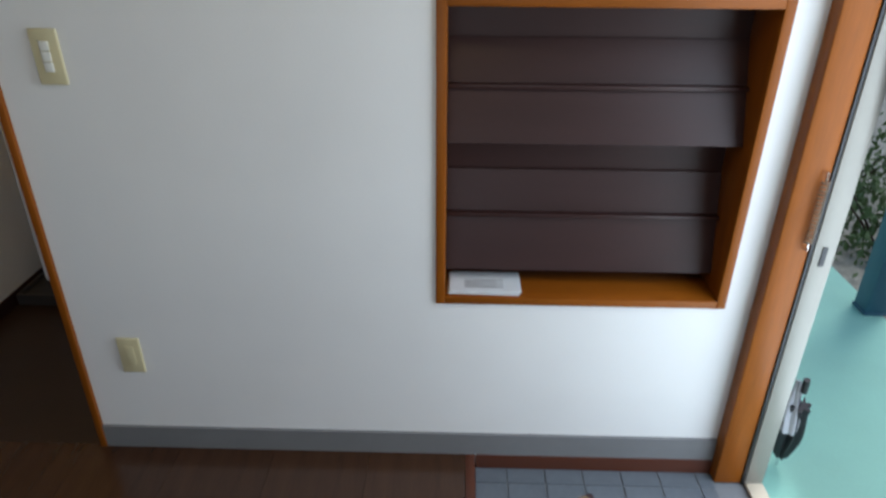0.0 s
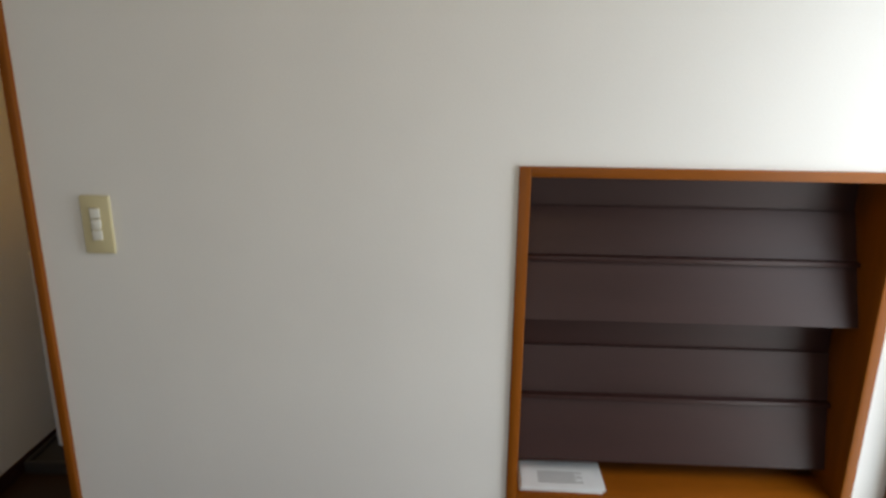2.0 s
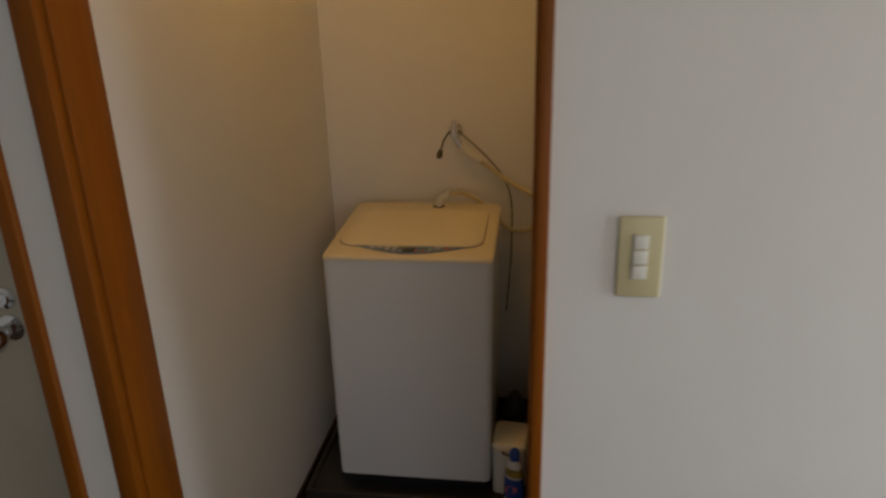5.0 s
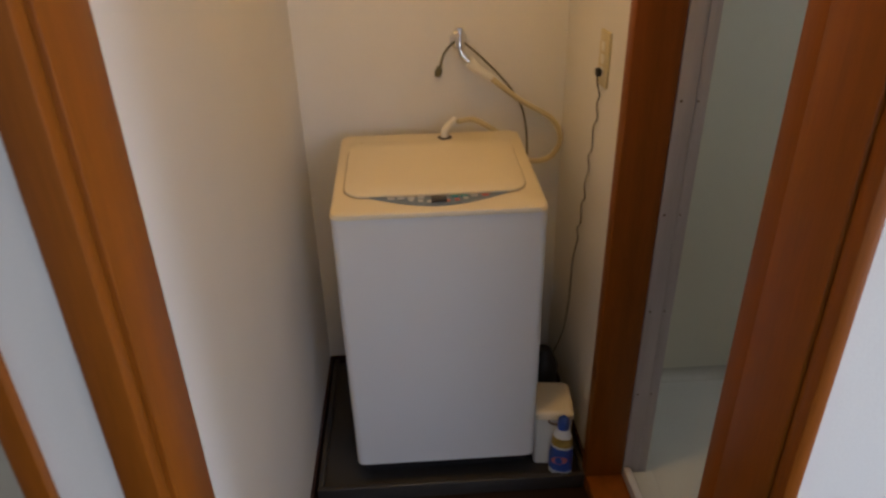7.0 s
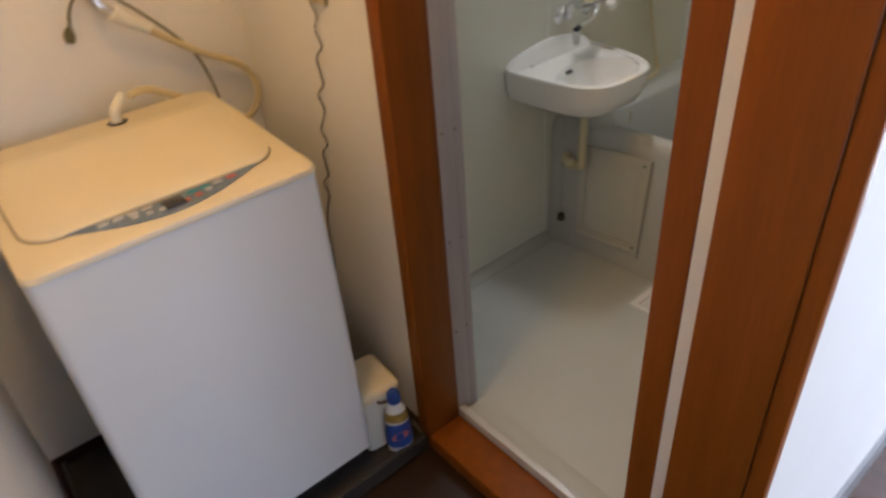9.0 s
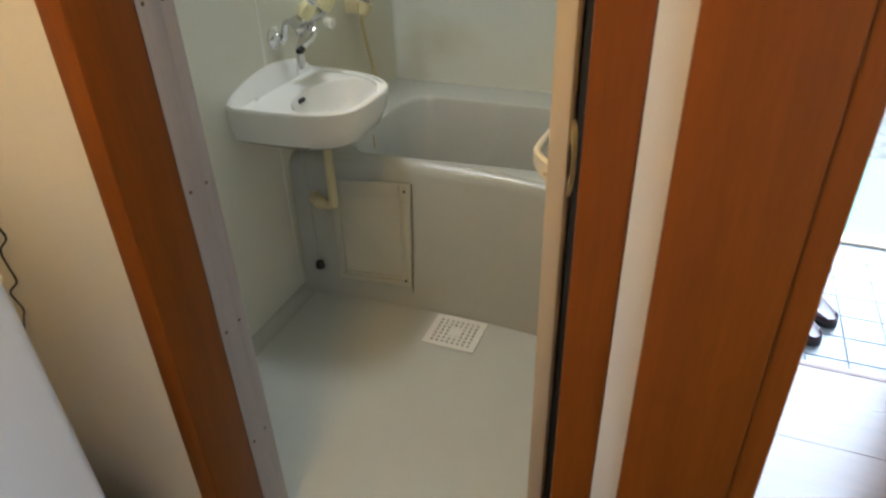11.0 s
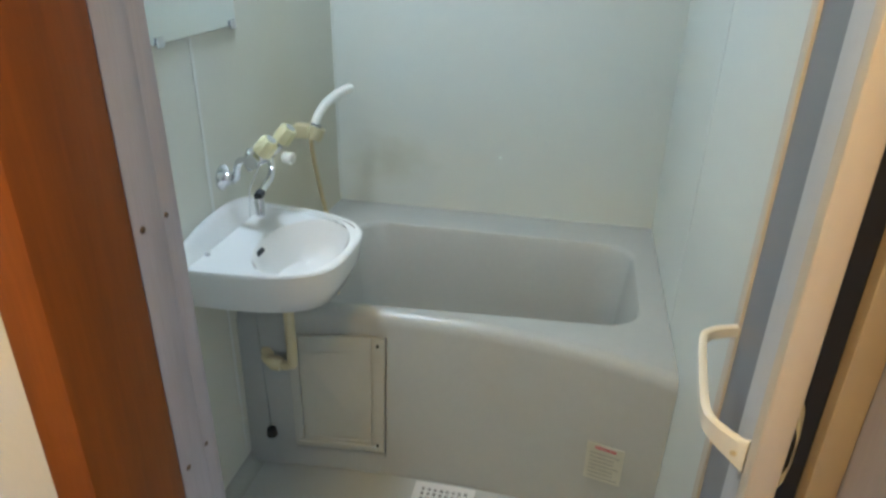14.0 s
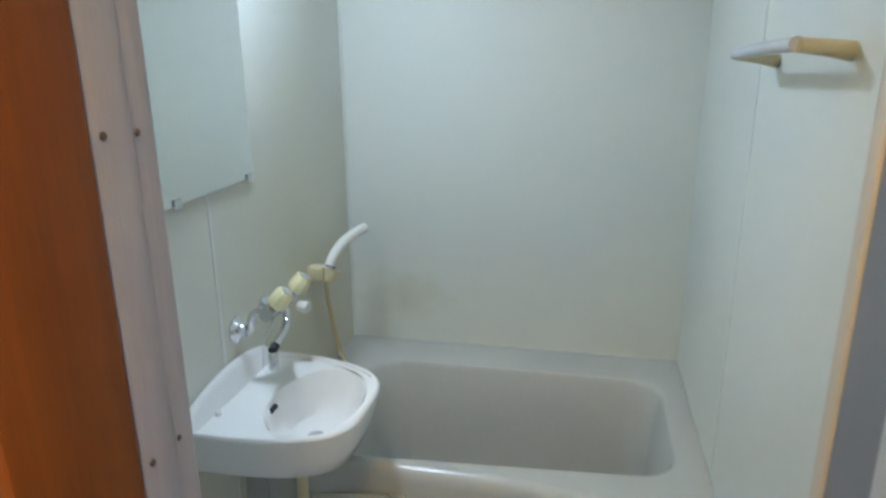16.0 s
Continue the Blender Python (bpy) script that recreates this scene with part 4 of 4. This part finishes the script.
# mixer tap
mixer = thing("mixer_tap", (0.91, 1.22, 0.9), "chrome two-handle wall mixer with yellowed knobs", "tap")
for fx, bx in ((0.868, 0.862), (1.005, 0.972)):
    part("wall_flange", turned([(0, 0.030), (0.005, 0.030), (0.014, 0.018), (0.022, 0.014), (0.030, 0.014)], (fx, 1.2195, 0.866), (0, -1, 0), 22), chrome, mixer, smooth=True)
    part("crank", tube([(fx, 1.195, 0.866), (fx, 1.183, 0.870), (fx - 0.004, 1.176, 0.895), (bx, 1.165, 0.912), (bx, 1.135, 0.915)], 0.0085, 12), chrome, mixer, smooth=True)
part("body", merged(turned([(0, 0.016), (0.012, 0.018), (0.12, 0.018), (0.132, 0.016)], (0.848, 1.132, 0.915), (1, 0, 0), 18)), chrome, mixer, smooth=True)


def knob(x, y, z, axis):
    q = Vector((0, 0, 1)).rotation_difference(Vector(axis)).to_matrix()

    def ring(h, r):
        return [Vector((x, y, z)) + q @ Vector((r * (1 + 0.07 * math.cos(8 * a)) * math.cos(a), r * (1 + 0.07 * math.cos(8 * a)) * math.sin(a), h)) for a in (2 * math.pi * k / 48 for k in range(48))]
    k = part("knob", loft([ring(0.0, 0.019), ring(0.004, 0.022), ring(0.036, 0.020), ring(0.042, 0.016)]), knob_mat, mixer, "yellowed translucent plastic knob", True)
    part("cap", turned([(0.0422, 0.012), (0.0445, 0.012), (0.045, 0.008)], (x, y, z), axis, 16), chrome, k, smooth=True)
    part("stem", turned([(-0.016, 0.013), (-0.0005, 0.013)], (x, y, z), axis, 14), chrome, mixer, smooth=True)


knob_mat = material("yellowed_knob_plastic", (0.84, 0.80, 0.48), 0.25, vary=0.1, bump=0.0)
ax = Vector((0.10, -0.62, 0.78)).normalized()
knob(0.872, 1.118, 0.930, ax)
knob(0.975, 1.118, 0.930, ax)
part("diverter", merged(turned([(0, 0.013), (0.022, 0.015), (0.026, 0.012)], (0.968, 1.108, 0.895), (-0.2, -0.9, -0.1), 16)), switch_white, mixer, "white diverter knob", True)
part("spout_pipe", tube([(0.925, 1.125, 0.905), (0.918, 1.118, 0.885), (0.890, 1.110, 0.868), (0.830, 1.102, 0.860), (0.812, 1.101, 0.852)], 0.0085, 12), chrome, mixer, smooth=True)
part("spout_tip", turned([(0, 0.0085), (0.002, 0.0105), (0.038, 0.0105), (0.042, 0.008)], (0.808, 1.101, 0.808), sides=14), chrome, mixer, smooth=True)
part("spout_band", tube([(0.822, 1.1015, 0.858), (0.806, 1.101, 0.853)], 0.0102, 12, smooth=False), black_plastic, mixer, smooth=True)
part("plug_chain", tube([(0.858, 1.12, 0.90), (0.866, 1.15, 0.85), (0.880, 1.165, 0.80), (0.885, 1.17, 0.762)], 0.0013, 6), chrome, mixer)

shower = thing("hand_shower", (1.29, 1.19, 0.86), "white hand shower on a cream wall holder with yellowed hose", "shower")
part("holder", merged(block(1.268, 1.308, 1.172, 1.2192, 0.845, 0.885, 0.006), turned([(0, 0.020), (0.036, 0.022)], (1.292, 1.165, 0.842), (0.2, -0.35, 0.9), 16)), plate_cream, shower, smooth=True)
part("handle", tube([(1.288, 1.168, 0.845), (1.305, 1.160, 0.895), (1.345, 1.142, 0.935), (1.395, 1.118, 0.956), (1.435, 1.100, 0.962)], lambda t: 0.012 + 0.003 * t, 14), switch_white, shower, "white shower handle", True)
part("ring", turned([(0, 0.0155), (0.006, 0.0155)], (1.297, 1.160, 0.878), (0.35, -0.2, 0.8), 14), grey_vinyl, shower)
part("hose", tube([(1.286, 1.172, 0.845), (1.310, 1.178, 0.78), (1.350, 1.182, 0.68), (1.378, 1.178, 0.585), (1.360, 1.160, 0.557), (1.25, 1.150, 0.555), (1.10, 1.16, 0.59), (1.0, 1.195, 0.68)], 0.0065, 10), hose_mat, shower, smooth=True)
part("hose_hook", tube([(0.965, 0.988, 0.535), (0.965, 0.988, 0.575)], 0.003, 6, smooth=False), hose_mat, shower)

mirror = thing("mirror", (0.84, 1.22, 1.19), "frameless rectangular wall mirror above the washbasin", "mirror")
part("glass", block(0.664, 1.004, 1.2125, 1.2175, 1.190, 1.78, 0.0008), mirror_glass, mirror)
part("backing", block(0.662, 1.006, 1.2178, 1.2196, 1.188, 1.782), black_plastic, mirror)
for x in (0.705, 0.985):
    part("clip", block(x - 0.012, x + 0.012, 1.2085, 1.2121, 1.183, 1.202, 0.001), chrome, mirror, smooth=True)

rail = thing("towel_rail", (0.55, 0.155, 1.46), "grey and cream towel rail on the bathroom wall", "towel rail")
part("bar", tube([(0.520, 0.245, 1.479), (0.68, 0.247, 1.474), (0.865, 0.245, 1.466)], 0.0095, 12), aluminium, rail, "pale grey rail bar", True)
part("bracket", tube([(0.560, 0.1695, 1.470), (0.545, 0.20, 1.474), (0.522, 0.245, 1.478)], lambda t: 0.013 - 0.004 * t, 12), plate_cream, rail, "cream bracket", True)
part("bracket", tube([(0.905, 0.1695, 1.455), (0.89, 0.20, 1.460), (0.867, 0.244, 1.465)], lambda t: 0.013 - 0.004 * t, 12), plate_cream, rail, smooth=True)

# folding door, folded back against the jamb
fold = thing("folding_door", (0.05, 0.21, BATH), "open folding bathroom door with cream frame and frosted panel", "folding door")
fm = Matrix.Translation((0.030, 0.251, 0)) @ Matrix.Rotation(radians(-6.8), 4, "Z")


def leaf_block(x0, x1, y0, y1, z0, z1, bevel=0.0015):
    bm = block(x0, x1, y0, y1, z0, z1, bevel)
    bmesh.ops.transform(bm, matrix=fm, verts=bm.verts)
    return bm


part("leading_stile", leaf_block(0.0, 0.028, -0.0075, 0.0165, 0.105, 1.975, 0.003), alu_cream, fold, "cream metal stile", True)
part("stile_face", leaf_block(0.0285, 0.094, -0.0065, 0.0150, 0.105, 1.975, 0.002), aluminium, fold, "pale grey stile", True)
part("panel", leaf_block(0.0945, 0.2155, -0.004, 0.0135, 0.125, 1.945, 0.0), panel_resin, fold, "grey frosted resin panel")
part("hinge_stile", leaf_block(0.216, 0.252, -0.0075, 0.0175, 0.105, 1.975, 0.003), alu_cream, fold, smooth=True)
part("bottom_rail", leaf_block(0.0945, 0.2155, -0.006, 0.014, 0.105, 0.1245), aluminium, fold, smooth=True)
part("top_rail", leaf_block(0.0945, 0.2155, -0.006, 0.014, 1.9455, 1.975), aluminium, fold, smooth=True)
def bracket(points, wide_near, wide_far):
    """A flat plastic bracket bent along a level line; its section stands upright and narrows away from the foot."""
    path = smooth_path([Vector(p) for p in points], 4)
    rings = []
    for i, p in enumerate(path):
        d = (path[min(i + 1, len(path) - 1)] - path[max(i - 1, 0)]).normalized()
        u = Vector((0, 0, 1))
        n = d.cross(u).normalized()
        t = i / (len(path) - 1)
        wide = wide_far + (wide_near - wide_far) * max(0.0, 1 - 2.6 * t)
        rings.append([fm @ (p + u * wide * c + n * 0.0042 * e) for c, e in ((-1, -0.4), (-0.8, -1), (0.8, -1), (1, -0.4), (1, 0.4), (0.8, 1), (-0.8, 1), (-1, 0.4))])
    return loft(rings)


handle = part("handle", bracket([(0.030, 0.0160, 0.972), (0.034, 0.024, 0.974), (0.050, 0.046, 0.981), (0.070, 0.053, 0.985), (0.125, 0.055, 0.988), (0.185, 0.054, 0.989), (0.204, 0.047, 0.990), (0.214, 0.032, 0.991), (0.220, 0.0165, 0.992)], 0.019, 0.0075), switch_white, fold, "white plastic loop handle", True)
part("screw", turned([(0, 0.0028), (0.0012, 0.0026), (0.0016, 0.001)], fm @ Vector((0.0290, 0.0275, 0.974)), (-1, 0.45, 0), 10), plate_cream, handle)
part("handle", bracket([(0.012, -0.0072, 0.965), (0.009, -0.0110, 0.975), (0.008, -0.0130, 0.992), (0.008, -0.0130, 1.020), (0.009, -0.0110, 1.038), (0.012, -0.0072, 1.048)], 0.008, 0.008), plate_cream, fold, "cream plastic loop handle", True)

# the wall-hung fittings sit on the finished face of the panels
for ob in (basin, trap, plug, mixer, shower):
    ob.location += Vector((0.008, 0.0132, 0.004))
mirror.location += Vector((0.004, 0.0132, 0.002))
rail.location.z -= 0.010

# ---- pieces of the floors, last ----
def bevel_slab(w, d, h, bevel):
    return block(0, w, 0, d, 0, h, bevel, 1)


floor_ob, tiles_ob = bpy.data.objects["floor"], bpy.data.objects["floor_entrance"]
me = bpy.data.meshes.new("tile")
bm = bevel_slab(0.116, 0.116, 0.0075, 0.0015)
bm.to_mesh(me)
bm.free()
me.materials.append(tile_grey)
for i in range(-1, 6):
    for j in range(7):
        x, w = (1.078, 0.097) if i < 0 else (1.179 + 0.12 * i, 0.116)
        d = 0.058 if j == 0 else 0.116
        if x + w > 1.826:
            w = 1.824 - x
        t = new("tile", me)
        t.parent = tiles_ob
        t.location = (x, -0.072 - 0.12 * j, GEN - 0.0075)
        t.scale = (w / 0.116, d / 0.116, 1)
me = bpy.data.meshes.new("plank")
bm = bevel_slab(0.3025, 1.4, 0.004, 0.0008)
bm.to_mesh(me)
bm.free()
me.materials.append(floor_wood)
for i in range(11):
    for j in range(2):
        t = new("plank", me)
        t.parent = floor_ob
        t.location = (0.7415 - 0.3030 * i, -1.4015 * (j + 1), 0.0002)
